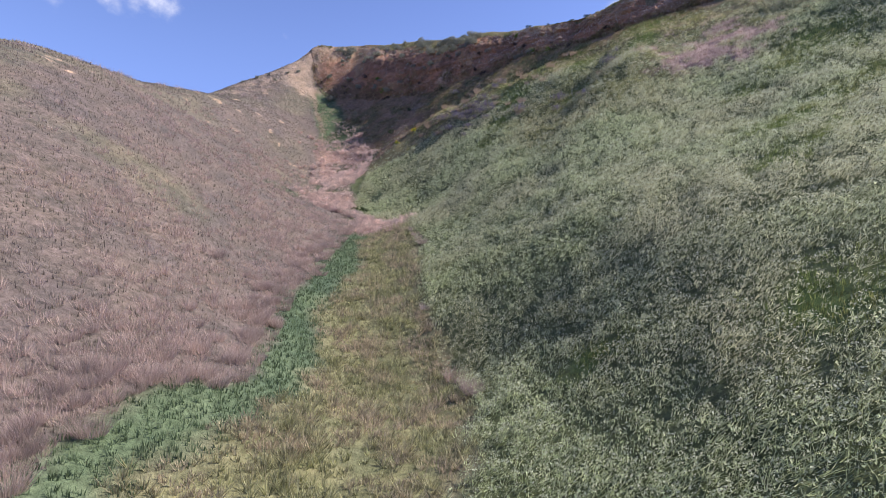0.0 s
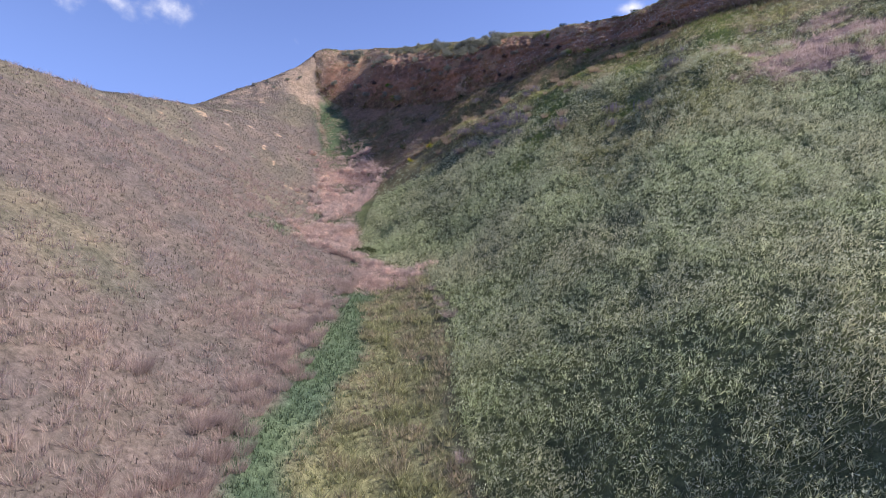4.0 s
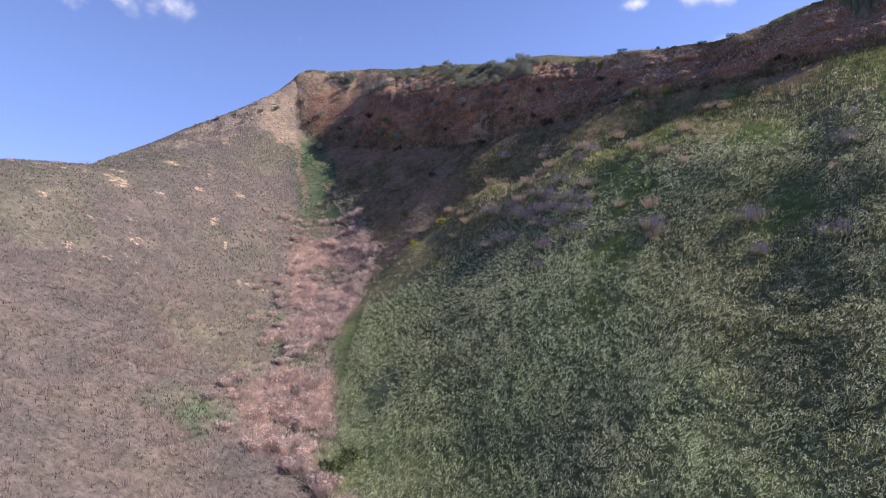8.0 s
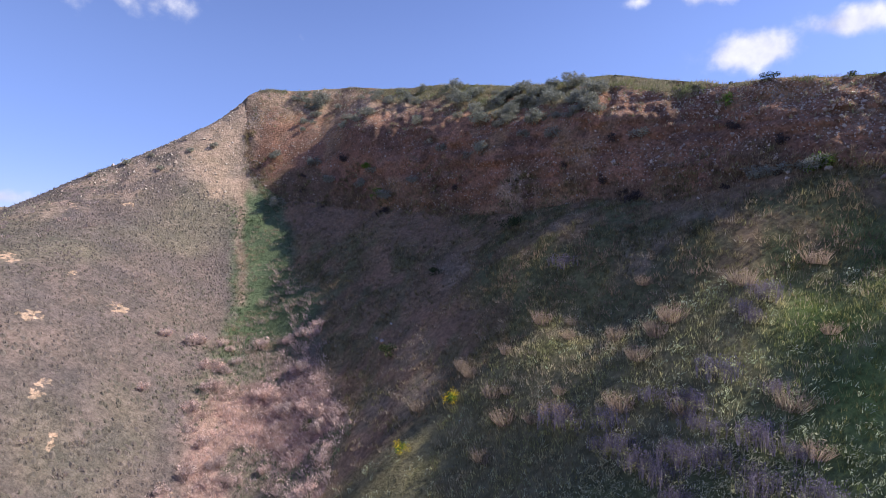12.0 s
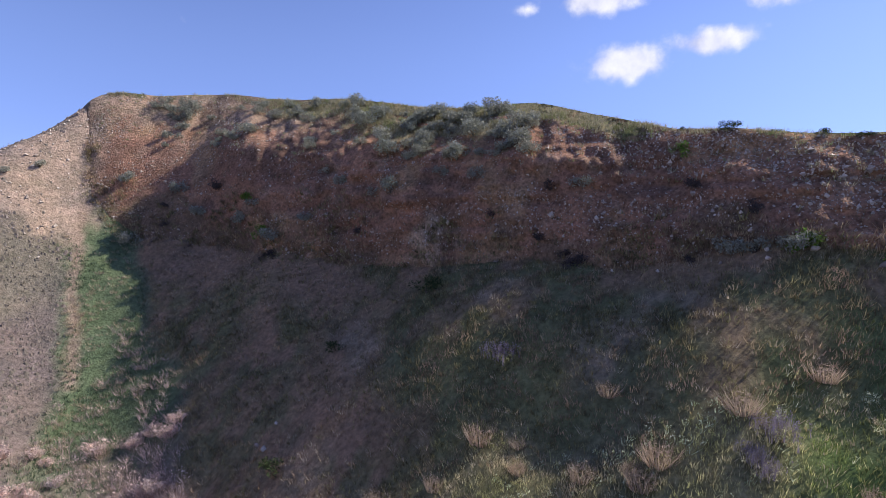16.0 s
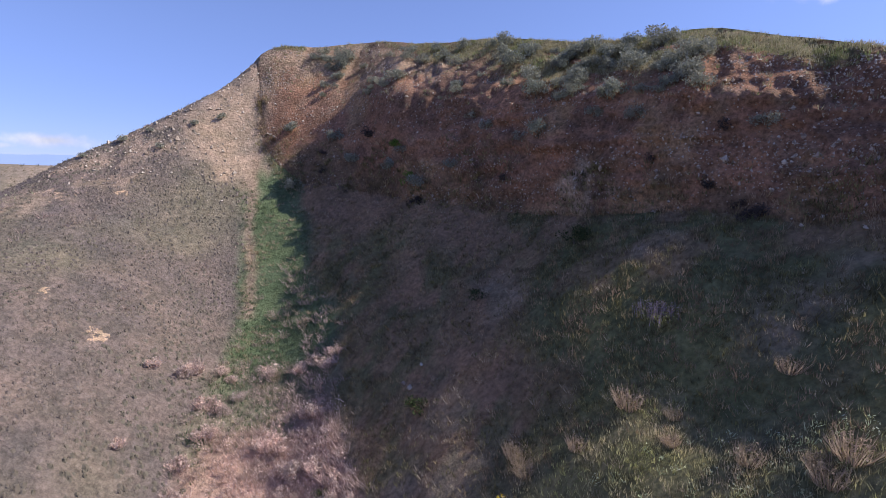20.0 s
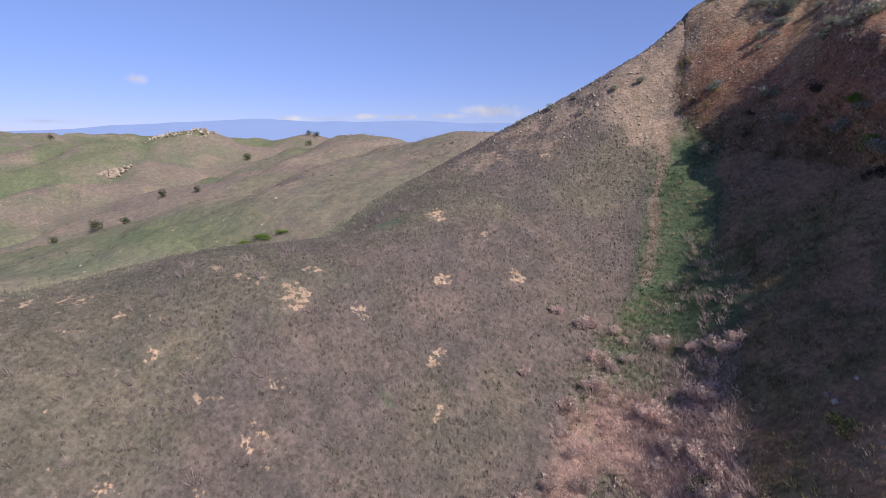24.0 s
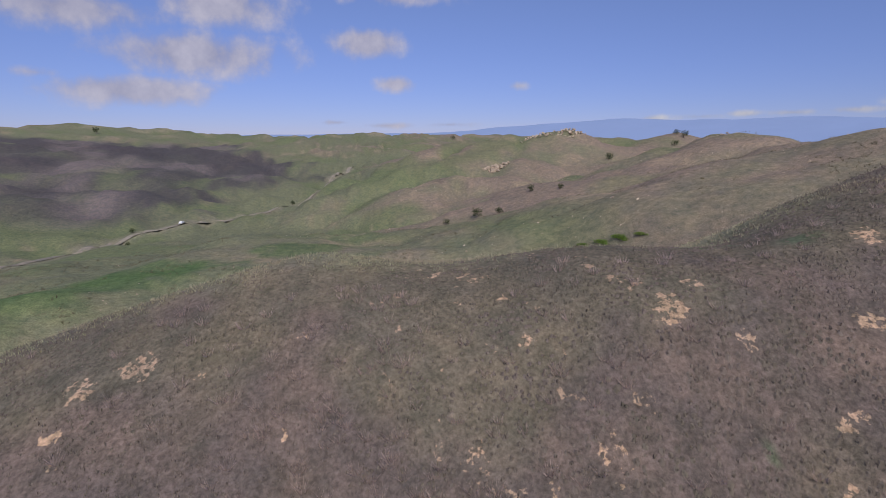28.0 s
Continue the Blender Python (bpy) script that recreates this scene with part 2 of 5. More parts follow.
# ridges of the country beyond: crest line, fall of its sides, roundness of its crest
RIDGES = [
    ([(-98, -40, -14), (-112, -5, -7), (-140, 18, -4), (-155, 40, -3.5), (-152, 77, -4), (-132, 97, -7), (-106, 112, 2)], 0.30, 14),
    ([(-106, 112, 2), (-100, 128, 20), (-97, 141, 23.5), (-125, 165, 19.5), (-160, 185, 18.5), (-222, 195, 25), (-300, 240, 24)], 0.36, 12),
    ([(-222, 195, 25), (-221, 160, 11), (-214, 124, 1), (-203, 90, -8), (-190, 74, -15)], 0.34, 9),
    ([(-97, 141, 23), (-120, 120, 9), (-132, 104, -1)], 0.35, 10),
    ([(-640, 130, 8), (-520, 100, 14), (-427, 131, 26), (-405, 178, 32), (-415, 225, 26), (-395, 273, 28), (-380, 340, 24)], 0.36, 16),
    ([(-405, 178, 31), (-380, 148, 12), (-355, 128, -4), (-330, 110, -16)], 0.42, 12),
    ([(-427, 131, 26), (-425, 85, 12), (-410, 40, -4), (-395, 5, -18)], 0.34, 14),
    ([(-395, 273, 27), (-340, 225, 8), (-310, 190, -6)], 0.38, 12),
    ([(-450, -420, 20), (-560, -345, 26), (-640, -250, 18), (-735, -127, 14), (-800, -70, 20), (-900, -46, 30)], 0.17, 40),
    ([(-640, -250, 16), (-520, -170, -6), (-450, -110, -20)], 0.15, 30),
    ([(-560, -345, 20), (-430, -250, 0), (-330, -180, -18)], 0.15, 30),
    ([(-735, -127, 12), (-640, -80, -4), (-560, -50, -16)], 0.16, 30),
    ([(-900, -46, 30), (-1005, 25, 39), (-1095, 196, 35), (-1200, 400, 36)], 0.16, 45),
    ([(-900, -800, 48), (-1100, -650, 48), (-1170, -532, 58), (-1270, -255, 38), (-1400, -60, 33)], 0.18, 40),
    ([(-300, -300, -4), (-250, -160, -14), (-228, -120, -20)], 0.2, 20),
    ([(60, 75, 22), (160, 110, 12), (300, 140, 10)], 0.2, 40),
    ([(60, 0, 14), (120, -80, 15), (60, -200, 10)], 0.2, 40),
]


def far_ground(x, y):
    floor_z = -29.0 + 3.5 * fbm(x, y, 160, 5, 3)
    z = floor_z
    for line, fall, round_ in RIDGES:
        best, top = np.full(x.shape, 1e9), np.full(x.shape, -1e3)
        for (ax, ay, az), (bx, by, bz) in zip(line, line[1:]):
            dx, dy = bx - ax, by - ay
            t = np.clip(((x - ax) * dx + (y - ay) * dy) / (dx * dx + dy * dy), 0, 1)
            d = np.hypot(x - ax - t * dx, y - ay - t * dy)
            h = az + (bz - az) * t - fall * (np.sqrt(d * d + round_ ** 2) - round_) * (1 - 0.25 * np.clip(d / 300, 0, 1))
            top = np.maximum(top, h)
        k = 5.0
        z = np.maximum(z, top) + k * 0.25 * np.clip(1 - np.abs(z - top) / k, 0, 1) ** 2
    wide = smooth(80, 400, np.hypot(x + 5, y - 48))
    creases, small = np.abs(fbm(x, y, 60, 13, 3) - 0.5) * 2, np.abs(fbm(x, y, 27, 15, 3) - 0.5) * 2
    return z + (fbm(x, y, 45, 11, 4) - 0.5) * (3.0 + 2.5 * wide) - (1 - creases) ** 3 * (3.0 + 6 * wide) - (1 - small) ** 4 * (1.2 + 2.5 * wide) + 2.5 + (fbm(x, y, 9, 23, 2) - 0.5) * 0.8


def ground_z(x, y, back=0.0):
    """Height of the land. back: how far the cliff's slope is set behind its face."""
    x, y = np.asarray(x, float), np.asarray(y, float)
    shape = x.shape
    x, y = x.ravel(), y.ravel()
    away = np.hypot((x + 8) / 1.15, y - 48)
    z = np.zeros(x.shape)
    n = away < 95
    if n.any():
        xn, yn = x[n], y[n]
        low, high = low_ground(xn, yn), high_ground(xn, yn)
        sf, run = along(CLIFF_FOOT, xn, yn)
        steps = [math.hypot(b[0] - a[0], b[1] - a[1]) for a, b in zip(CLIFF_FOOT, CLIFF_FOOT[1:])]
        low = np.where(sf > 0, np.minimum(low, np.interp(run, np.r_[0, np.cumsum(steps)], [q[2] for q in CLIFF_FOOT]) + 0.3), low)
        sc, _ = along(CLIFF_TOP, xn, yn)
        u = np.clip((sf - back) / np.maximum(sf - sc, 0.2), 0, 1)
        u = np.where(sf <= 0, 0, np.where(sc >= 0, 1, u))
        u = np.where(yn > 60, u * smooth(-24.5, -21.4, xn), u)
        rise = np.where(u < 0.35, u / 0.35 * 0.6, 0.6 + (u - 0.35) / 0.65 * 0.4)
        zz = low * (1 - rise) + high * rise - (0.8 * back) * np.sin(np.pi * np.clip(u, 0, 1))
        zz = zz + (fbm(xn, yn, 5, 3, 4) - 0.5) * (0.55 - 0.3 * smooth(-3, 1, xn) * smooth(48, 52, yn) * (sf < 0)) + (fbm(xn, yn, 17, 9, 2) - 0.5) * 0.5
        brush_side = smooth(-2, 6, xn) * smooth(8, 20, yn) * (sf < -0.5) * smooth(-2, -8, sf)
        zz = zz + brush_side * ((fbm(xn, yn, 6.5, 29, 3) - 0.5) * (0.8 - 0.65 * smooth(44, 52, yn)))
        hollow, _ = along(HOLLOW, xn, yn)
        zz = zz - 0.5 * np.exp(-(hollow / 2.0) ** 2)
        # Added dip: lowers the bank into the cliff's shadow.
        shadow_dip, _ = along(SHADOW_DIP, xn, yn)
        zz = zz - 0.75 * np.exp(-(shadow_dip / 1.4) ** 2)
        z[n] = zz
    f = away > 45
    if f.any():
        w = smooth(50, 92, away[f])
        z[f] = z[f] * (1 - w) + far_ground(x[f], y[f]) * w
    return z.reshape(shape)


def spread(lo, hi, step, left, right, ratio_l, ratio_r):
    core = list(np.arange(lo, hi, step))
    v, s = lo, step
    west = []
    while v > -left:
        s *= ratio_l
        v -= s
        west.append(v)
    v, s = core[-1], step
    east = []
    while v < right:
        s *= ratio_r
        v += s
        east.append(v)
    return np.array(west[::-1] + core + east)


def mesh_from(name, verts, faces, mats, smooth_=True):
    """A mesh from arrays of corners and equal-sided faces."""
    me = bpy.data.meshes.new(name)
    verts, faces = np.asarray(verts, np.float32), np.asarray(faces, np.int32)
    n, k = faces.shape
    me.vertices.add(len(verts))
    me.vertices.foreach_set("co", verts.ravel())
    me.loops.add(n * k)
    me.loops.foreach_set("vertex_index", faces.ravel())
    me.polygons.add(n)
    me.polygons.foreach_set("loop_start", np.arange(0, n * k, k, dtype=np.int32))
    me.polygons.foreach_set("use_smooth", np.full(n, smooth_))
    for m in mats:
        me.materials.append(m)
    me.update(calc_edges=True)
    return me


def grid_faces(nu, nv):
    i, j = np.meshgrid(np.arange(nu - 1), np.arange(nv - 1), indexing="ij")
    a = i * nv + j
    return np.stack([a, a + nv, a + nv + 1, a + 1], -1).reshape(-1, 4)


# ---- materials ----
def nodes_of(name):
    m = bpy.data.materials.new(name)
    m.use_nodes = True
    return m, m.node_tree, m.node_tree.nodes["Principled BSDF"]


def put(nt, kind, **inputs):
    n = nt.nodes.new("ShaderNode" + kind)
    for key, v in inputs.items():
        socket = n.inputs[key.replace("_", " ")]
        if isinstance(v, bpy.types.NodeSocket):
            nt.links.new(v, socket)
        else:
            socket.default_value = v
    return n


def blend(nt, factor, a, b, how="MIX"):
    n = nt.nodes.new("ShaderNodeMix")
    n.data_type, n.blend_type = "RGBA", how
    for k, v in ((0, factor), (6, a), (7, b)):
        if isinstance(v, bpy.types.NodeSocket):
            nt.links.new(v, n.inputs[k])
        else:
            n.inputs[k].default_value = v if k == 0 else (*v, 1)
    return n.outputs[2]


def remap(nt, v, a, b, c, d):
    n = nt.nodes.new("ShaderNodeMapRange")
    for k, w in enumerate((a, b, c, d)):
        n.inputs[k + 1].default_value = w
    nt.links.new(v, n.inputs[0])
    return n.outputs[0]


def earth(name, grain=0.35, bump=0.5, size=1.0, bare=(0.47, 0.33, 0.235)):
    """Soil and turf: the plan's colour, broken up by stains, crumbs and fine relief."""
    m, nt, b = nodes_of(name)
    place = put(nt, "NewGeometry").outputs["Position"]
    plan = put(nt, "Attribute")
    plan.attribute_name = "cover"
    stain = put(nt, "TexNoise", Vector=place, Scale=0.35 / size, Detail=4.0).outputs[0]
    crumb = put(nt, "TexNoise", Vector=place, Scale=5.0 / size, Detail=6.0, Roughness=0.7).outputs[0]
    pebble = put(nt, "TexVoronoi", Vector=place, Scale=9.0 / size).outputs["Distance"]
    grit = put(nt, "TexNoise", Vector=place, Scale=3.2 / size, Detail=5.0, Roughness=0.65).outputs[0]
    speck = put(nt, "Math", Value=plan.outputs["Alpha"])
    speck.operation = "MULTIPLY_ADD"
    nt.links.new(remap(nt, grit, 0.3, 0.7, 0, 1), speck.inputs[1])
    speck.inputs[2].default_value = 0.0
    base_c = blend(nt, remap(nt, speck.outputs[0], 0.4, 0.52, 0, 1), plan.outputs["Color"], bare)
    c = blend(nt, 1.0, base_c, blend(nt, remap(nt, stain, 0.3, 0.7, 0, 1), (0.84, 0.86, 0.9), (1.18, 1.12, 1.05)), "MULTIPLY")
    c = blend(nt, 1.0, c, blend(nt, remap(nt, crumb, 0.3, 0.7, 0, 1), (1 - grain,) * 3, (1 + grain,) * 3), "MULTIPLY")
    mottle = put(nt, "TexNoise", Vector=place, Scale=0.9 / size, Detail=8.0, Roughness=0.72).outputs[0]
    c = blend(nt, 1.0, c, blend(nt, remap(nt, mottle, 0.36, 0.64, 0, 1), (0.74, 0.78, 0.76), (1.24, 1.2, 1.2)), "MULTIPLY")
    nt.links.new(c, b.inputs["Base Color"])
    b.inputs["Roughness"].default_value, b.inputs["Specular IOR Level"].default_value = 0.95, 0.1
    h = put(nt, "Math", Value=crumb)
    h.operation = "ADD"
    nt.links.new(remap(nt, pebble, 0, 1, 0, 0.35), h.inputs[1])
    k = put(nt, "Bump", Strength=bump, Distance=0.12 * size, Height=h.outputs[0])
    lumps = put(nt, "Bump", Strength=0.35, Distance=0.45 * size, Height=mottle)
    nt.links.new(lumps.outputs[0], k.inputs["Normal"])
    nt.links.new(k.outputs[0], b.inputs["Normal"])
    return m


def leafy(name, dark, light, through_=0.35, patch=None, patch_size=3.0, plant=0.0, plant_size=0.3):
    """Blades and leaves: each of its own shade, with drifts of another tone, letting some light through."""
    m, nt, b = nodes_of(name)
    geo = put(nt, "NewGeometry")
    c = blend(nt, geo.outputs["Random Per Island"], dark, light)
    if patch:
        drift = put(nt, "TexNoise", Vector=geo.outputs["Position"], Scale=1.0 / patch_size, Detail=3.0).outputs[0]
        c = blend(nt, remap(nt, drift, 0.42, 0.62, 0, 0.85), c, blend(nt, geo.outputs["Random Per Island"], [v * 0.8 for v in patch], patch))
    if plant:
        each = put(nt, "TexNoise", Vector=geo.outputs["Position"], Scale=1.0 / plant_size, Detail=1.0).outputs[0]
        c = blend(nt, 1.0, c, blend(nt, remap(nt, each, 0.38, 0.62, 0, 1), (1 - plant, 1 - plant, 1 - 0.9 * plant), (1 + plant, 1 + plant, 1 + plant)), "MULTIPLY")
    own = put(nt, "ObjectInfo").outputs["Random"]
    c = blend(nt, 1.0, c, blend(nt, own, (0.88, 0.9, 0.9), (1.12, 1.08, 1.05)), "MULTIPLY")
    d = put(nt, "BsdfDiffuse", Color=c)
    t = put(nt, "BsdfTranslucent", Color=c)
    mix = put(nt, "MixShader", Fac=through_)
    nt.links.new(d.outputs[0], mix.inputs[1])
    nt.links.new(t.outputs[0], mix.inputs[2])
    nt.links.new(mix.outputs[0], nt.nodes["Material Output"].inputs["Surface"])
    nt.nodes.remove(b)
    return m


def stony(name, dark, light, scale=3.0):
    m, nt, b = nodes_of(name)
    geo = put(nt, "NewGeometry")
    n = put(nt, "TexNoise", Vector=geo.outputs["Position"], Scale=scale, Detail=6.0, Roughness=0.65).outputs[0]
    c = blend(nt, geo.outputs["Random Per Island"], dark, light)
    c = blend(nt, 1.0, c, blend(nt, remap(nt, n, 0.3, 0.7, 0, 1), (0.65, 0.63, 0.6), (1.25, 1.25, 1.25)), "MULTIPLY")
    nt.links.new(c, b.inputs["Base Color"])
    b.inputs["Roughness"].default_value, b.inputs["Specular IOR Level"].default_value = 0.85, 0.25
    k = put(nt, "Bump", Strength=0.6, Distance=0.05, Height=n)
    nt.links.new(k.outputs[0], b.inputs["Normal"])
    return m


def gloss(name, colour, rough, metal=0.0):
    m, nt, b = nodes_of(name)
    n = put(nt, "TexNoise", Scale=4.0, Detail=4.0).outputs[0]
    nt.links.new(blend(nt, n, [v * 0.85 for v in colour], colour), b.inputs["Base Color"])
    b.inputs["Roughness"].default_value, b.inputs["Metallic"].default_value = rough, metal
    return m


ground_mat = earth("turf_and_soil", 0.45, 0.6)
cliff_mat = earth("cliff_earth", 0.6, 1.0, 0.8)
road_mat = earth("dirt_track", 0.2, 0.2, 2.0)
dry_mat = leafy("dry_grass", (0.19, 0.153, 0.136), (0.262, 0.212, 0.188), 0.3, (0.205, 0.18, 0.142), 5.0, 0.1, 0.3)
pink_mat = leafy("pink_grass", (0.42, 0.325, 0.298), (0.56, 0.455, 0.42), 0.5, None, 3.0, 0.16, 0.5)
plume_mat = leafy("pink_plume", (0.53, 0.41, 0.37), (0.78, 0.635, 0.58), 0.5, None, 3.0, 0.22, 0.4)
tan_mat = leafy("tan_grass", (0.36, 0.28, 0.2), (0.66, 0.54, 0.41), 0.5)
weed_mat = leafy("weed_leaf", (0.3, 0.345, 0.18), (0.72, 0.76, 0.5), 0.5, (0.62, 0.6, 0.41), 6.0, 0.3, 0.18)
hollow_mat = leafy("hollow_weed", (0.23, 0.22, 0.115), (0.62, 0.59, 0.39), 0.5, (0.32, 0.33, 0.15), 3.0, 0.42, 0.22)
bloom_mat = leafy("weed_bloom", (0.54, 0.55, 0.4), (0.82, 0.82, 0.64), 0.45)
green_mat = leafy("green_grass", (0.105, 0.14, 0.042), (0.27, 0.315, 0.11), 0.5, (0.29, 0.28, 0.12), 2.0, 0.35, 0.35)
# Shoulder blades are lifted in colour to stand in for stronger sun.
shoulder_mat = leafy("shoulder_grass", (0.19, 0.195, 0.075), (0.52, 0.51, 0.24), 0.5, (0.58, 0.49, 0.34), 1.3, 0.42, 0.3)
lush_mat = leafy("lush_grass", (0.1, 0.138, 0.082), (0.17, 0.225, 0.135), 0.45, None, 3.0, 0.2, 0.5)
bed_mat = leafy("gully_grass", (0.22, 0.225, 0.11), (0.54, 0.515, 0.31), 0.45, (0.54, 0.43, 0.33), 1.2, 0.35, 0.22)
# Bank blades carry the cliff's shade in their darker colour.
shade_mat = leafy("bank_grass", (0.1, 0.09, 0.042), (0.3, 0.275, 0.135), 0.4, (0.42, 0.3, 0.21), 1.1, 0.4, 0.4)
brow_mat = leafy("brow_grass", (0.14, 0.165, 0.07), (0.34, 0.37, 0.18), 0.4, (0.38, 0.33, 0.22), 1.5)
straw_mat = leafy("brow_straw", (0.27, 0.25, 0.16), (0.5, 0.45, 0.31), 0.4)
# Pale crest grass, raised further to brighten a slope turned from the sun.
crest_mat = leafy("crest_grass", (0.3, 0.29, 0.18), (0.66, 0.62, 0.42), 0.5, (0.56, 0.46, 0.34), 4.0)
sage_mat = leafy("sage_leaf", (0.19, 0.195, 0.155), (0.42, 0.42, 0.345), 0.25)
dusk_mat = leafy("dark_twig", (0.055, 0.045, 0.045), (0.13, 0.105, 0.10), 0.2)
bright_mat = leafy("bright_leaf", (0.09, 0.17, 0.03), (0.24, 0.34, 0.08), 0.4)
lupine_mat = leafy("lupine_bloom", (0.165, 0.14, 0.18), (0.31, 0.27, 0.335), 0.35)
yellow_mat = leafy("yellow_bloom", (0.55, 0.40, 0.03), (0.8, 0.62, 0.06), 0.3)
scrub_mat = leafy("hill_scrub", (0.1, 0.095, 0.06), (0.29, 0.25, 0.175), 0.3)
wood_mat = stony("grey_wood", (0.12, 0.09, 0.07), (0.2, 0.16, 0.13), 8.0)
stone_mat = stony("cliff_stone", (0.24, 0.18, 0.145), (0.62, 0.53, 0.45), 6.0)
rock_mat = stony("outcrop_rock", (0.36, 0.28, 0.21), (0.58, 0.47, 0.37), 0.6)
tree_mat = leafy("far_tree_leaf", (0.03, 0.045, 0.02), (0.09, 0.11, 0.05), 0.2)
car_paint, car_glass, car_tyre = gloss("white_paint", (0.8, 0.8, 0.8), 0.3), gloss("dark_glass", (0.03, 0.035, 0.04), 0.1), gloss("tyre_rubber", (0.03, 0.03, 0.03), 0.85)
car_light = gloss("lamp_lens", (0.75, 0.75, 0.75), 0.15)
car_metal = gloss("wheel_metal", (0.5, 0.5, 0.5), 0.4, 0.9)

# ---- what grows where ----
LEFT_Y = [-20, 9, 12.5, 16, 20, 25, 28, 37, 41, 44, 46, 48, 52, 57, 60, 63, 66, 70, 74, 77, 82.5]
BED_LEFT = [-8.5, -7.8, -6.9, -5.9, -6.7, -7.4, -6.6, -7.0, -6.2, -8, -10.8, -12.2, -12, -12.6, -13.4, -14.7, -15.8, -16.4, -17, -18.3, -20.5]
RIGHT_Y = [-20, 12, 16.7, 21, 27, 34, 37.5, 39.8, 41.4, 43, 44.5, 47.6, 51, 56, 59, 63, 65.3, 69.4, 72.8, 75, 77, 83]
BED_RIGHT = [2, 0.5, 0.6, -0.1, -1.3, -1.6, -2.6, -2.8, -4.2, -5.5, -7.6, -7.9, -8.5, -9.4, -8.4, -8.2, -7.8, -9.9, -10.9, -12.3, -13.9, -16.4]
GREEN_SPOTS = [(5.2, 50.2, 1.8), (3.7, 47, 1.4), (11.5, 46.2, 1.6), (7.9, 57.5, 2.2), (6.8, 54.9, 2), (7, 52.9, 1.8), (15.5, 24.1, 2.4), (12.5, 20, 1.8), (22.5, 32, 3.5),
               (8.9, 12, 1.6), (4.2, 15, 0.9), (-11.6, 53.8, 1.5), (-6.5, 49.4, 1.2), (-13.2, 45.8, 1.5), (-13.4, 57.9, 0.9), (-15.3, 67.8, 1.0), (19.5, 52, 3.5),
               (10, 57, 2.5), (13, 51.5, 2), (18, 48.5, 2), (-27.5, 66.5, 0.9), (14, 56, 2), (18.2, 24.6, 1.6), (20.5, 25, 1.5), (17, 30.5, 1.3), (19.4, 31.4, 1.5), (14.8, 20.6, 1.4), (-20.2, 60.8, 0.5), (-30.5, 64.5, 1.4)]
BARE_SPOTS = [(-26.9, 38.3, 0.6), (-26.3, 36.1, 0.9), (-24.5, 35.7, 0.5), (-27.2, 44.2, 0.35), (-27.3, 57.8, 0.5), (-25, 59.1, 0.5), (-24.4, 59.4, 0.5), (-22.9, 61.3, 0.4),
              (-26.3, 68.9, 0.9), (-23.1, 54.4, 0.3), (-22.5, 56.7, 0.3), (-23.6, 44.2, 0.3), (-23.5, 36.4, 0.4), (-26.2, 40.6, 0.4), (-28, 53.1, 0.3), (-28.7, 57, 0.5),
              (-20.7, 69.6, 0.8), (-23.4, 69.7, 0.5), (-22.2, 65.9, 0.4), (-25.5, 78.4, 0.6), (-22.8, 54.8, 0.3), (-26.4, 58.4, 0.5), (-20, 63.2, 0.5), (-18.8, 62, 0.4), (-22.1, 65.6, 0.6), (-24.7, 59, 0.7), (-22.7, 61.3, 0.5), (-22.2, 57.3, 0.4), (-27.2, 37.8, 0.9), (-20.8, 69.4, 0.7), (-25.4, 60.6, 0.4)]
BANK_GREENS = [(-8.7, 77.2, 2.6), (-10.6, 74.2, 2.0), (-9.3, 71.6, 1.3), (-13, 76, 1.4), (-12.2, 70.5, 1.2)]
SOIL_RUN = [(-1.8, 75), (-2.9, 73.6), (-3.6, 71.6), (-4.2, 70.3), (-6.2, 69.8), (-7.2, 69.4), (-7.4, 67.4), (-6, 66.3), (-6.4, 63.5)]
STRAW_SPOTS = [(-3.7, 71.1, 0.9), (-3.2, 70, 0.9), (-5.6, 66.7, 1.5), (-4.8, 64.6, 1.4), (-7, 65, 1.3), (-8.6, 63.6, 1.6), (4.2, 63.4, 1.3), (6.4, 63.5, 1.1), (2, 68, 1.0)]
TRAIL = [(-20, 84.5), (-19.5, 82.4), (-18.7, 79.8), (-17.4, 77.4), (-16.6, 75)]
ROAD = [(-120, -62), (-160, -72), (-205, -74), (-250, -76), (-275, -74), (-300, -63), (-322, -52), (-345, -40), (-372, -18), (-400, 0), (-450, 10), (-520, 4), (-610, 20)]


def spots(table, x, y, soft=0.5):
    w = np.zeros(x.shape)
    for px, py, r in table:
        d = np.hypot(x - px, y - py) / r
        w = np.maximum(w, np.clip((1.25 - d) / soft, 0, 1))
    return w


def near_line(line, x, y, width):
    d, _ = along([(*p, 0) for p in line], x, y)
    return np.clip((width - np.abs(d)) / (0.5 * width), 0, 1)


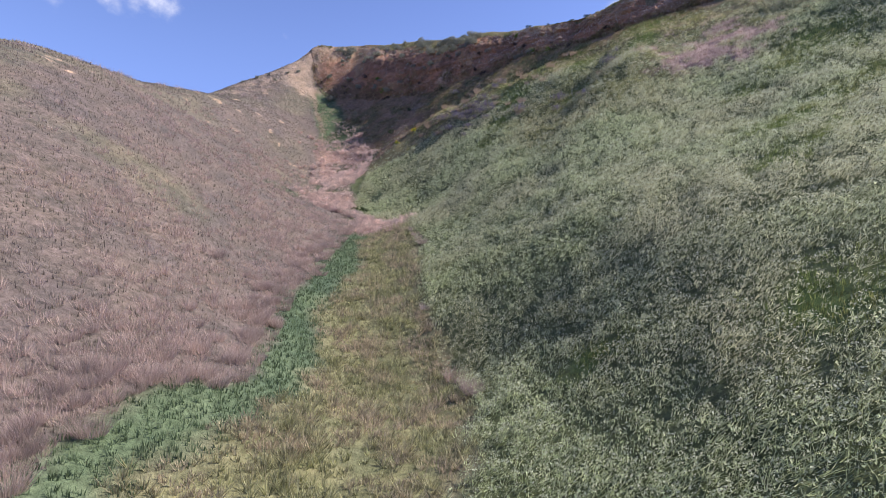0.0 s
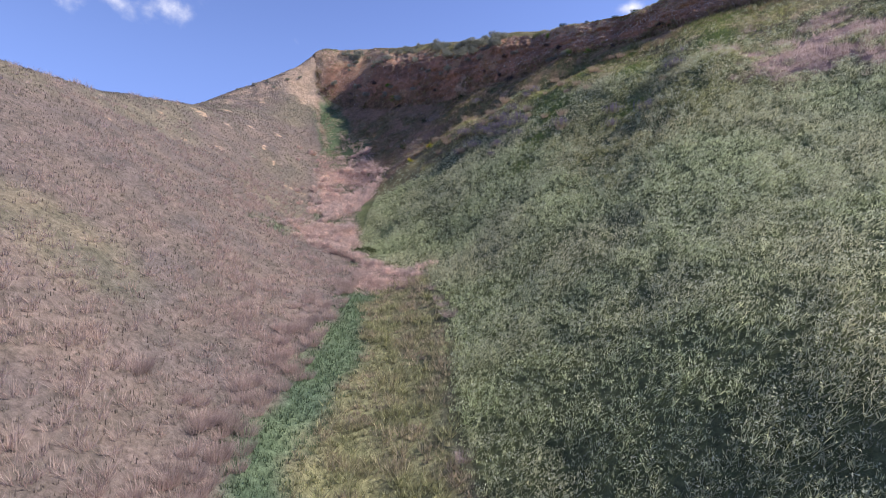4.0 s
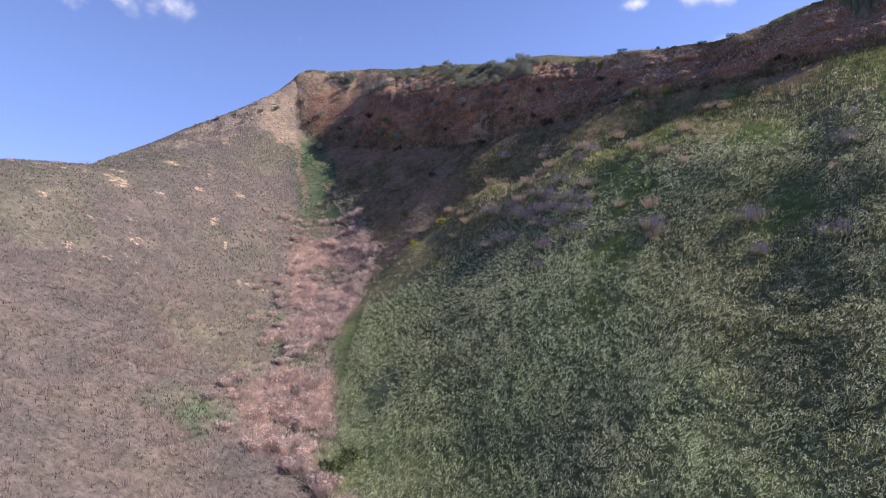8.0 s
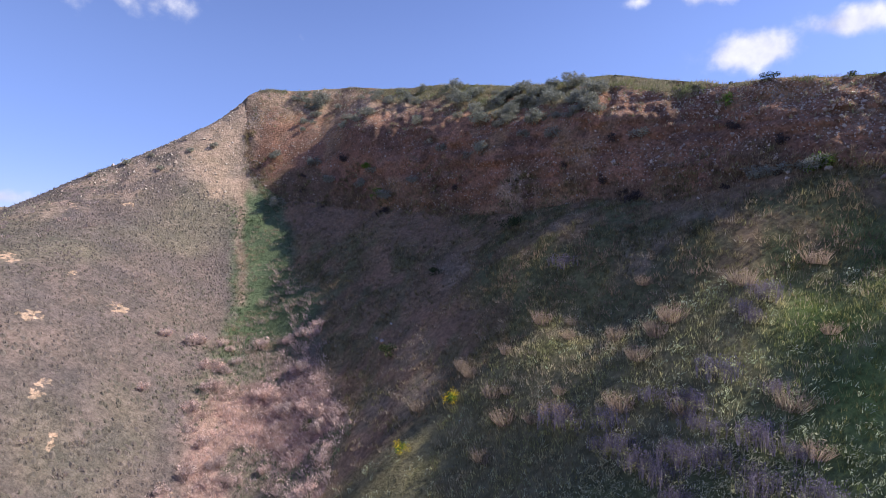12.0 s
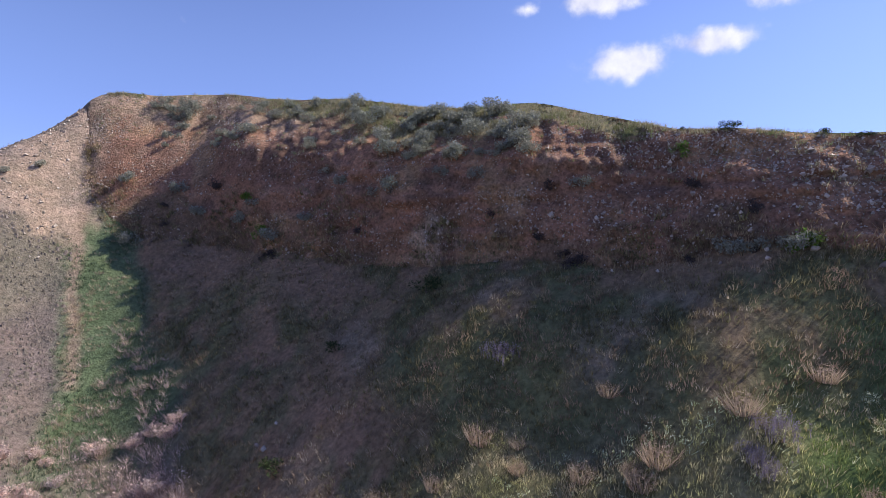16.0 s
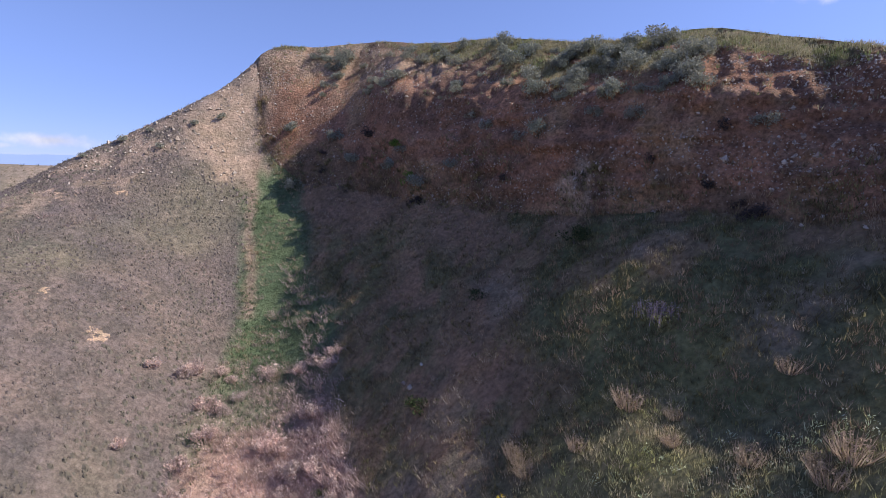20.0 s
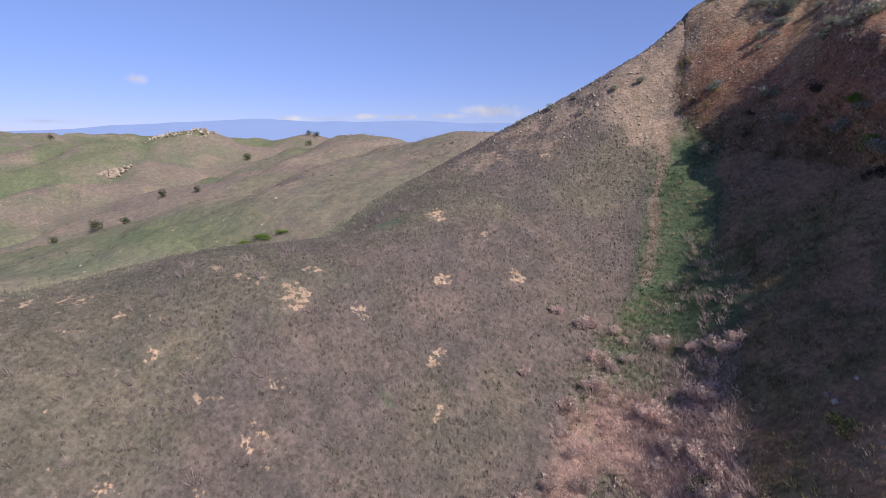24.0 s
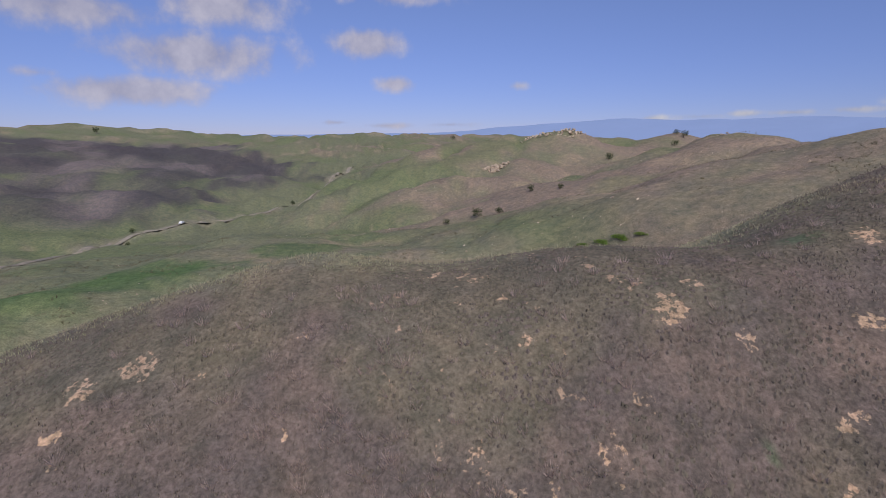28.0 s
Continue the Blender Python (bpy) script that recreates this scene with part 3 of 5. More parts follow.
def cover(x, y):
    """How much of each kind of growth or soil there is at each place, 0 to 1."""
    wob = (fbm(x, y, 2.2, 41, 3) - 0.5) * 3.0
    fine = fbm(x, y, 0.9, 47, 3)
    left, right = np.interp(y, LEFT_Y, BED_LEFT), np.interp(y, RIGHT_Y, BED_RIGHT)
    off_l, off_r = x - left + wob * 0.5, right + wob * 0.4 - x
    bed = smooth(-0.4, 0.5, off_l) * smooth(-0.4, 0.5, off_r)
    w = {}
    sf, run = along(CLIFF_FOOT, x, y)
    sc, _ = along(CLIFF_TOP, x, y)
    west = smooth(-30.5, -35.5, x + wob * 0.8) * smooth(78, 68, y)
    slope_l = (1 - smooth(-0.4, 0.5, off_l)) * (sf < 0.3)
    lower = smooth(37, 40, y + wob * 0.6)
    upper = smooth(68, 73, y + wob * 0.8)
    verge = smooth(2.6, 1.2, off_l + wob * 0.5)
    w["lush"] = bed * (1 - lower) * verge
    w["bed"] = bed * (1 - lower) * (1 - verge)
    gap = smooth(0.34, 0.42, fbm(x, y, 2.6, 53, 2)) * (1 - smooth(1.0, 0.6, np.hypot((x + 10.8) / 2.0, (y - 52.9) / 0.9)))
    w["pink"] = bed * lower * (1 - upper) * (0.45 + 0.55 * gap)
    w["strip"] = bed * upper
    w["lush"] = np.maximum(w["lush"], bed * lower * (1 - upper) * (1 - gap) * 0.8)
    w["dry"] = slope_l * (1 - west)
    w["west"] = west
    r = (1 - smooth(-0.4, 0.5, off_r)) * (sf < 0.3) * (1 - bed)
    r = np.where(x < left, 0, r)
    # The bank's darker growth starts where the cliff's cast shadow ends.
    bank_edge = 62.6 - 0.62 * (x - 1.5) + wob
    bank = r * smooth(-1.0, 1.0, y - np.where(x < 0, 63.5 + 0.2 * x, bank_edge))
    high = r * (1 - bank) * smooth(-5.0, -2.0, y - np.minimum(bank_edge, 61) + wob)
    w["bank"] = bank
    lawn = np.maximum(smooth(-3.6, -2.2, x + wob * 0.5 + 0.12 * (y - 68)) * 0.95, spots(BANK_GREENS, x + wob * 0.5, y + (fine - 0.5) * 1.5, 0.7) * 0.85)
    lawn = lawn * (1 - 0.65 * smooth(0.54, 0.64, fbm(x, y, 2.1, 137, 3))) * (1 - 0.8 * smooth(2.2, 0.8, -sf + wob * 0.4) * smooth(0.4, 0.55, fbm(x, y, 1.6, 139, 2)))
    lawn = np.maximum(lawn, 0.75 * smooth(0.5, 0.6, 0.6 * fbm(x, y, 2.6, 155, 3) + 0.4 * fine) * smooth(1.5, 3.5, -sf))
    w["bankgreen"] = bank * lawn
    w["high"] = high
    w["weeds"] = r * (1 - bank) * (1 - high)
    pinkr = np.clip(1.3 - np.hypot((x - 20) / 3.4, (y - 41) / 5.5) + (fine - 0.5), 0, 1) * r
    w["pinkr"] = np.clip(pinkr * 2.0, 0, 1) * smooth(0.35, 0.6, fbm(x, y, 1.7, 119, 3))
    w["weeds"] = w["weeds"] * (1 - w["pinkr"])
    green = spots(GREEN_SPOTS, x + wob * 0.7, y + (fine - 0.5) * 2.5, 1.0)
    w["green"] = green * (sf < 0) * np.where(x < -5, 0.8, 0.95)
    for k in ("weeds", "high", "dry", "pink"):
        w[k] = w[k] * (1 - w["green"] * 0.88)
    w["bare"] = spots(BARE_SPOTS, x + wob * 0.3, y + (fine - 0.5), 0.8)
    w["bare"] = np.maximum(w["bare"], 0.75 * smooth(0.57, 0.68, fbm(x, y, 0.8, 57, 2)) * smooth(0.42, 0.58, fbm(x, y, 6, 59, 2)) * smooth(44, 54, y - 0.6 * (x + 20))) * w["dry"]
    w["soil"] = near_line(SOIL_RUN, x + (fine - 0.5) * 2.6 + wob * 0.7, y + wob * 0.3, 1.9) * np.where(y > 64, 0.8, 0.5) * smooth(0.42, 0.6, 0.5 * fine + 0.5 * fbm(x, y, 2.4, 129, 3))
    earthy = bank * smooth(-1.5, -4, x + wob * 0.5) * smooth(0.44, 0.6, fbm(x, y, 3.0, 127, 3)) * 0.8
    w["soil"] = np.maximum(w["soil"], earthy)
    w["strawy"] = spots(STRAW_SPOTS, x + wob * 0.4, y + (fine - 0.5), 0.9) * (1 - bed) * smooth(0.3, 0.6, fine)
    rim_line = near_line([q[:2] for q in LEFT_CREST[-5:]] + [(-21.5, 88)], x - (fine - 0.5) * 1.5 - 0.9, y + 1.3 + (fine - 0.5) * 1.5, 2.4)
    w["rimline"] = rim_line * (sf < 0.8)
    w["trail"] = near_line(TRAIL, x + (fine - 0.5) * 0.3, y, 0.35)
    w["rim"] = smooth(1.45, 0.7, np.hypot((x + 21.9) / 2.7, (y - 84.9) / 3.0) + (fine - 0.5) * 1.0) * (sf < 0.8)
    w["rim"] = np.maximum(w["rim"], 0.8 * w["rimline"] * smooth(0.4, 0.58, fine))
    w["top"] = ((sc > 0) & (x > -30) & (y > 40)).astype(float)
    w["road"] = near_line(ROAD, x, y, 5.0)
    return w


# west: dry-grass tone lifted to make up for weak sun on that slope
SHADES = {"dry": (0.155, 0.124, 0.112), "lush": (0.105, 0.142, 0.086), "bed": (0.202, 0.196, 0.107), "pink": (0.36, 0.24, 0.2), "strip": (0.11, 0.142, 0.076), "west": (0.29, 0.275, 0.175),
          "bank": (0.25, 0.162, 0.105), "bankgreen": (0.13, 0.135, 0.066), "high": (0.19, 0.17, 0.09), "weeds": (0.12, 0.135, 0.065), "pinkr": (0.38, 0.26, 0.22), "green": (0.12, 0.17, 0.055), "bare": (0.47, 0.33, 0.235),
          "soil": (0.255, 0.165, 0.105), "strawy": (0.26, 0.2, 0.14), "trail": (0.27, 0.2, 0.15), "rim": (0.325, 0.243, 0.185), "top": (0.2, 0.19, 0.10), "road": (0.5, 0.42, 0.34)}


def far_shade(x, y):
    """Colours of the country beyond: green flats and hollows, browner knolls, a purple scrub hill with cloud shade
    painted in.
    """
    a, b = fbm(x, y, 70, 61, 4), fbm(x, y, 16, 67, 3)
    green, brown, cloud_shade = np.array((0.18, 0.19, 0.12)), np.array((0.255, 0.2, 0.16)), np.array((0.08, 0.07, 0.085))
    z = far_ground(x, y)
    w = smooth(0.34, 0.66, 0.5 * a + 0.3 * b + 0.1 + 0.16 * smooth(-8, 24, z) * (x > -700) + 0.3 * smooth(60, 120, y) * smooth(-330, -240, x) + 0.4 * smooth(80, 110, y) * smooth(-215, -185, x) + 0.1 * smooth(70, 150, y) - 0.14 * smooth(70, 0, y))
    crease = (1 - np.abs(fbm(x, y, 60, 13, 3) - 0.5) * 2) ** 3
    w = np.clip(w + (fbm(x, y, 5, 69, 3) - 0.5) * 0.5 - 0.75 * smooth(0.4, 0.9, crease), 0, 1)
    c = green * (1 - w)[:, None] + brown * w[:, None]
    # A cloud's shadow is put into the far hill's colour as streaky purple-grey.
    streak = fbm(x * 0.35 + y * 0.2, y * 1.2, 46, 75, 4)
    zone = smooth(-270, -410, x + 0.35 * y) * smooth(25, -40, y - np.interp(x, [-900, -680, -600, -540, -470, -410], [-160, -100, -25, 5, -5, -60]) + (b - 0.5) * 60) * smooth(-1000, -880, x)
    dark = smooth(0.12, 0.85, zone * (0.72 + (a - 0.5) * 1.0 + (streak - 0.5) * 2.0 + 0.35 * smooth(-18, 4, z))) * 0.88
    cloud_shade = cloud_shade + np.array((0.09, 0.07, 0.065)) * smooth(0.5, 0.7, fbm(x * 0.3 + y * 0.3, y * 1.1 - x * 0.3, 30, 161, 3))[:, None]
    c = c * (1 - dark)[:, None] + cloud_shade * dark[:, None]
    fresh = smooth(0.48, 0.66, fbm(x, y, 38, 71, 3)) * (1 - dark) * 0.6
    c = c * (1 - fresh)[:, None] + np.array((0.15, 0.185, 0.09)) * fresh[:, None]
    dryside = smooth(75, 105, y) * smooth(-235, -195, x) * (0.35 + 0.5 * smooth(0.35, 0.6, b))
    c = c * (1 - dryside)[:, None] + np.array((0.25, 0.195, 0.158)) * dryside[:, None]
    chalk = smooth(0.58, 0.68, fbm(x, y, 40, 159, 3)) * smooth(24, 36, z) * (x < -900) * 0.6
    c = c * (1 - chalk)[:, None] + np.array((0.36, 0.3, 0.22)) * chalk[:, None]
    for px, py, r in ((-84, 3, 12), (-98, 4, 14), (-112, 4, 10), (-78, -8, 14), (-128, 30, 8)):
        lawn = smooth(1.2, 0.5, np.hypot(x - px, y - py) / r + (b - 0.5) * 1.6 + (fbm(x, y, 6, 79, 3) - 0.5) * 2.0)[:, None] * 0.6
        c = c * (1 - lawn) + np.array((0.085, 0.15, 0.055)) * lawn
    scree = smooth(0.63, 0.72, fbm(x, y, 12, 73, 3)) * smooth(0.5, 0.6, a) * 0.5 * (1 - dark)
    return c * (1 - scree)[:, None] + np.array((0.36, 0.28, 0.2)) * scree[:, None]


def ground_shade(x, y):
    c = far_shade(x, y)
    away = np.hypot((x + 8) / 1.15, y - 48)
    n = away < 100
    w = cover(x[n], y[n])
    near = np.array(SHADES["dry"]) * np.ones((n.sum(), 1))
    w["lush"] = np.maximum(w["lush"], w["green"] * (x[n] < -5))
    w["green"] = w["green"] * (x[n] >= -5)
    mossy = smooth(0.48, 0.64, fbm(x[n], y[n], 7, 77, 3) - 0.08 + 0.3 * smooth(-19, -27, x[n]) * smooth(70, 56, y[n]))[:, None] * 0.5
    near = near * (1 - mossy) + np.array((0.172, 0.16, 0.108)) * mossy
    for k in ("west", "lush", "bed", "pink", "strip", "bank", "bankgreen", "high", "weeds", "pinkr", "green", "top", "rim", "soil", "strawy", "trail"):
        near = near * (1 - w[k][:, None]) + np.array(SHADES[k]) * w[k][:, None]
    bare = np.zeros(x.shape)
    bare[n] = w["bare"] * smooth(70, 55, away[n])
    t = smooth(55, 95, away[n])[:, None]
    c[n] = near * (1 - t) + c[n] * t
    f = ~n
    road = near_line(ROAD, x[f], y[f], 6.0)[:, None] * 0.8
    c[f] = c[f] * (1 - road) + np.array((0.27, 0.245, 0.18)) * road
    return c, bare


def paint(me, colours, bare=0.0):
    """The plan's colour on a mesh; its fourth value says how much bare soil shows through."""
    a = me.color_attributes.new("cover", "FLOAT_COLOR", "POINT")
    a.data.foreach_set("color", np.c_[colours, np.ones(len(colours)) * bare].astype(np.float32).ravel())


# ---- the ground: one sheet to the horizon ----
gx = spread(-46, 33, 0.28, 4300, 4300, 1.028, 1.1)
gy = spread(-4, 96, 0.28, 4300, 4300, 1.05, 1.06)
X, Y = np.meshgrid(gx, gy, indexing="ij")
Z = ground_z(X, Y, 1.7)
ground_mesh = mesh_from("ground", np.stack([X, Y, Z], -1).reshape(-1, 3), grid_faces(len(gx), len(gy)), [ground_mat])
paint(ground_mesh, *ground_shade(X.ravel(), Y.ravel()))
ground = tagged(new("ground", ground_mesh), "rolling hills of dry brown grass and green spring growth", "ground", kind="structure")


# ---- the cliff ----
def resample(line, n):
    """n places along a line, evenly spaced by the length of the cliff's foot."""
    p, q = np.array(line, float), np.array(CLIFF_FOOT, float)
    s = np.r_[0, np.cumsum(np.hypot(*np.diff(q[:, :2], axis=0).T))]
    t = np.linspace(0, s[-1], n)
    return np.stack([np.interp(t, s, p[:, k]) for k in range(2)], -1)


NS, NU = 600, 84
foot, top = resample(CLIFF_FOOT, NS), resample(CLIFF_TOP, NS)
u = np.linspace(0, 1, NU)
out_run = np.interp(u, [0, 0.08, 0.3, 0.5, 0.6, 0.8, 1], [0.0, 0.03, 0.1, 0.2, 0.34, 0.68, 1.02])
out_rise = np.interp(u, [0, 0.08, 0.3, 0.5, 0.6, 0.8, 1], [-0.03, 0.05, 0.33, 0.57, 0.67, 0.85, 1.0])
gentle = np.interp(u, [0, 0.08, 0.3, 0.5, 0.6, 0.8, 1], [0.0, 0.06, 0.27, 0.48, 0.58, 0.79, 1.02])
lie = np.maximum(smooth(-10.5, -14.5, foot[:, 0]), smooth(4, 9, foot[:, 0]))[:, None]
out_run = out_run[None, :] * (1 - lie) + gentle[None, :] * lie
CX = foot[:, None, 0] + (top - foot)[:, None, 0] * out_run
CY = foot[:, None, 1] + (top - foot)[:, None, 1] * out_run
zf = low_ground(foot[:, 0], foot[:, 1])
zt = high_ground(top[:, 0], top[:, 1]) + (fbm(top[:, 0], top[:, 1], 5, 3, 4) - 0.5) * 0.55
CZ = zf[:, None] + (zt - zf)[:, None] * out_rise
face = top - foot
face = -face / np.maximum(np.hypot(face[:, 0], face[:, 1])[:, None], 0.3)
S = np.linspace(0, 78, NS)[:, None] * np.ones(NU)
bulge = (fbm(S, CZ * 0.7, 4.5, 81, 3) - 0.5) * 1.5 + (fbm(S, CZ * 1.4, 1.2, 83, 4) - 0.5) * 0.8
ledge = (fbm(S * 0.12, CZ * 2.2, 1.0, 87, 2) - 0.5) * 0.55
gully = -np.clip(fbm(S * 1.0, CZ * 0.12, 1.9, 89, 2) - 0.54, 0, 1) * 3.4 * smooth(0.2, 0.6, u)
ends = (0.12 * smooth(0, 0.06, np.linspace(0, 1, NS)) + 0.88 * smooth(0.1, 0.26, np.linspace(0, 1, NS)))[:, None] * (np.sin(np.pi * np.clip(u, 0, 1)) ** 0.5)
ribs = (fbm(S, CZ * 0.25 + S * 0.3, 1.5, 85, 3) - 0.5) * 1.6 * smooth(0.45, 0.8, u) * smooth(-4, -9, CX)
ledge = ledge * (0.3 + 0.7 * smooth(-10, -4, CX))
spur = (np.abs(fbm(S + 0.35 * CZ, CZ * 0.35, 1.3, 86, 4) - 0.5) * 2) ** 0.8 - 0.35
spur = spur * smooth(0.5, 0.75, u) * smooth(-3, -9, CX) * 1.4
crumble = (fbm(S, CZ, 0.35, 84, 2) - 0.5) * 0.45
push = (bulge + ledge + gully + 0.6 * ribs + spur + crumble) * ends
CZ = CZ + (ribs * 0.35 + spur * 0.4) * ends * smooth(1.0, 0.9, u)
CX, CY = CX + face[:, None, 0] * push, CY + face[:, None, 1] * push


def brow_cover(x, z, v):
    """How thickly grass grows over the brow of the cliff."""
    a, b = fbm(x * 1.3, z, 3.0, 91, 4), fbm(x * 1.2, z * 1.4, 1.1, 92, 3)
    lower = np.interp(x, [-14, -10, -6, -2, 3, 6, 9], [0.98, 0.82, 0.66, 0.6, 0.62, 0.68, 0.9])
    return smooth(-0.02, 0.12, v - lower + (a - 0.5) * 0.5) * smooth(0.36, 0.52, b + 0.12 * smooth(-12, -4, x))


def cliff_shade(x, y, z, v, s):
    a, b, band = fbm(s, z, 3.0, 91, 4), fbm(s, z, 0.7, 93, 3), fbm(s * 0.06, z * 1.7, 1.0, 95, 3)
    c = np.array((0.235, 0.122, 0.08)) * (1 - band)[:, None] + np.array((0.345, 0.195, 0.13)) * band[:, None]
    ochre = smooth(0.55, 0.7, a)[:, None] * 0.6
    c = c * (1 - ochre) + np.array((0.38, 0.25, 0.14)) * ochre
    upper = smooth(0.55, 0.75, v + (b - 0.5) * 0.3) * smooth(0, -9, x)
    pale = np.maximum(smooth(-18.8, -20.6, x) * 0.9, np.maximum(upper * 0.75, smooth(0.62, 0.75, b) * 0.35))[:, None].clip(0, 1)
    c = c * (1 - pale) + (np.array((0.37, 0.265, 0.195)) * band[:, None] + np.array((0.29, 0.22, 0.155)) * (1 - band)[:, None]) * pale
    grass = brow_cover(x, z, v)[:, None] * 0.75
    c = c * (1 - grass) + np.array((0.2, 0.195, 0.1)) * grass
    dusk = (smooth(0.56, 0.68, fbm(s, z * 1.2, 1.6, 97, 3)) * 0.5)[:, None]
    c = c * (1 - dusk) + np.array((0.14, 0.085, 0.062)) * dusk
    washed = smooth(1.5, 0.8, np.abs(x - 0.2) + np.abs(z - 20.9) * 0.9 + (b - 0.5)) * smooth(0.35, 0.5, fbm(x * 2.2, z * 0.3, 1.0, 98, 2))
    c = c * (1 - washed * 0.7)[:, None] + np.array((0.45, 0.35, 0.26)) * (washed * 0.7)[:, None]
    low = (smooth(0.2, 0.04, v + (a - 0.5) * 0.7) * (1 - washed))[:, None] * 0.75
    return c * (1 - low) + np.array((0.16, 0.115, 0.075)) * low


cliff_mesh = mesh_from("cliff", np.stack([CX, CY, CZ], -1).reshape(-1, 3), grid_faces(NS, NU)[:, ::-1], [cliff_mat])
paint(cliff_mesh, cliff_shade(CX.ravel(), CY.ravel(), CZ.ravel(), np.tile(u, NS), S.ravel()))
cliff = tagged(new("cliff", cliff_mesh), "eroded red-brown earth cliff with pebbly bands and a grassy brow", "cliff", kind="structure")


# ---- grass, weeds and stones that nobody could count ----
rng = np.random.default_rng(7)


def scatter(x0, x1, y0, y1, step):
    a, b = np.meshgrid(np.arange(x0, x1, step), np.arange(y0, y1, step))
    a, b = a.ravel(), b.ravel()
    return a + rng.uniform(-0.55, 0.55, a.size) * step, b + rng.uniform(-0.55, 0.55, b.size) * step


def kept(x, y, chance):
    k = rng.random(x.size) < chance
    return x[k], y[k]


def blades(base, n, tall, wide, fan, lean=(0, 0), root=0.05, start=0.0, curve=0.0):
    """n narrow blades for each root: fan spreads their tips, lean bends them all one way. Gives corners and triangles."""
    m = len(base)
    turn = rng.uniform(0, 2 * np.pi, (m, n))
    size = np.asarray(tall).reshape(-1, 1) * rng.uniform(0.55, 1.15, (m, n))
    r = fan * np.sqrt(rng.random((m, n))) * size
    foot_r = root * np.sqrt(rng.random((m, n)))
    bx, by = base[:, 0, None] + np.cos(turn) * foot_r, base[:, 1, None] + np.sin(turn) * foot_r
    bz = base[:, 2, None] + start * size - 0.03
    tx, ty = bx + np.cos(turn) * r + lean[0] * size, by + np.sin(turn) * r + lean[1] * size
    tz = base[:, 2, None] + np.sqrt(np.clip(size ** 2 - 0.6 * r ** 2, 0.02, None)) * (1 - 0.3 * math.hypot(*lean))
    face_ = rng.uniform(0, 2 * np.pi, (m, n))
    wx, wy = np.cos(face_) * wide * 0.5, np.sin(face_) * wide * 0.5
    p = np.stack([np.stack([bx - wx, by - wy, bz], -1), np.stack([bx + wx, by + wy, bz], -1), np.stack([tx, ty, tz], -1)], 2)
    return p.reshape(-1, 3)


def flecks(base, n, tall, wide, size, low=0.6):
    """Small three-cornered petals and leaves at all angles in the upper part of a plant."""
    m = len(base)
    turn, r = rng.uniform(0, 2 * np.pi, (m, n)), wide * np.sqrt(rng.random((m, n)))
    h = np.asarray(tall).reshape(-1, 1) * rng.uniform(low, 1.1, (m, n))
    c = np.stack([base[:, 0, None] + np.cos(turn) * r, base[:, 1, None] + np.sin(turn) * r, base[:, 2, None] + h], -1)
    p = c[:, :, None, :] + rng.normal(0, 1, (m, n, 3, 3)) * size * 0.55
    return p.reshape(-1, 3)


def stuff(name, corners, mat, label, category):
    tri = np.arange(len(corners), dtype=np.int32).reshape(-1, 3)
    ob = new(name, mesh_from(name, corners, tri, [mat], False))
    return tagged(ob, label, category, kind="stuff")


def roots(x, y, sink=0.0):
    return np.stack([x, y, ground_z(x, y, 0.5) - sink], -1)


def sown(x0, x1, y0, y1, step, chance):
    x, y = scatter(x0, x1, y0, y1, step)
    x, y = kept(x, y, chance(cover(x, y), x, y))
    return roots(x, y)


# short dry tussocks on the brown hillside
def dry_chance(w, x, y):
    clump = smooth(0.38, 0.5, fbm(x, y, 0.8, 101, 2))
    return w["dry"] * (1 - w["bare"]) * (1 - 0.95 * w["rim"]) * (0.3 + 0.6 * clump)


def domes(base, wide, tall):
    """Low uneven six-sided mounds."""
    m = len(base)
    a = np.arange(6)[None] * 1.0472 + rng.uniform(0, 6.283, (m, 1))
    r = np.asarray(wide).reshape(-1, 1) * rng.uniform(0.7, 1.25, (m, 6))
    ring = np.stack([base[:, 0, None] + np.cos(a) * r, base[:, 1, None] + np.sin(a) * r, np.zeros((m, 6))], -1)
    ring[:, :, 2] = roots(ring[:, :, 0].ravel(), ring[:, :, 1].ravel(), 0.02)[:, 2].reshape(m, 6)
    tip = base + np.c_[rng.normal(0, 0.02, (m, 2)), np.asarray(tall)]
    tri = np.stack([ring, np.roll(ring, -1, axis=1), np.repeat(tip[:, None], 6, axis=1)], 2)
    return tri.reshape(-1, 3)


p = sown(-38, -3, 4, 90, 0.26, dry_chance)
grown = 0.55 + 0.45 * smooth(42, 56, p[:, 1])
stuff("dry_grass", np.r_[domes(p, rng.uniform(0.08, 0.16, len(p)) * grown, rng.uniform(0.04, 0.085, len(p)) * grown),
                         blades(p, 3, rng.uniform(0.05, 0.09, len(p)) * grown, 0.034, 1.2, (-0.1, -0.05), 0.1)], dry_mat, "low dry brown grass tussocks over the hillside", "grass")
p = sown(-60, -28, 0, 84, 0.33, lambda w, x, y: np.maximum(w["west"] * 0.8, smooth(1.6, 0.4, np.abs(along(LEFT_CREST, x, y)[0])) * 0.7 * (y > 26) * (y < 77)))
stuff("crest_grass", blades(p, 7, rng.uniform(0.1, 0.24, len(p)), 0.036, 0.85, (-0.1, 0), 0.12), crest_mat, "thin yellow-green grass behind the hill crest", "grass")


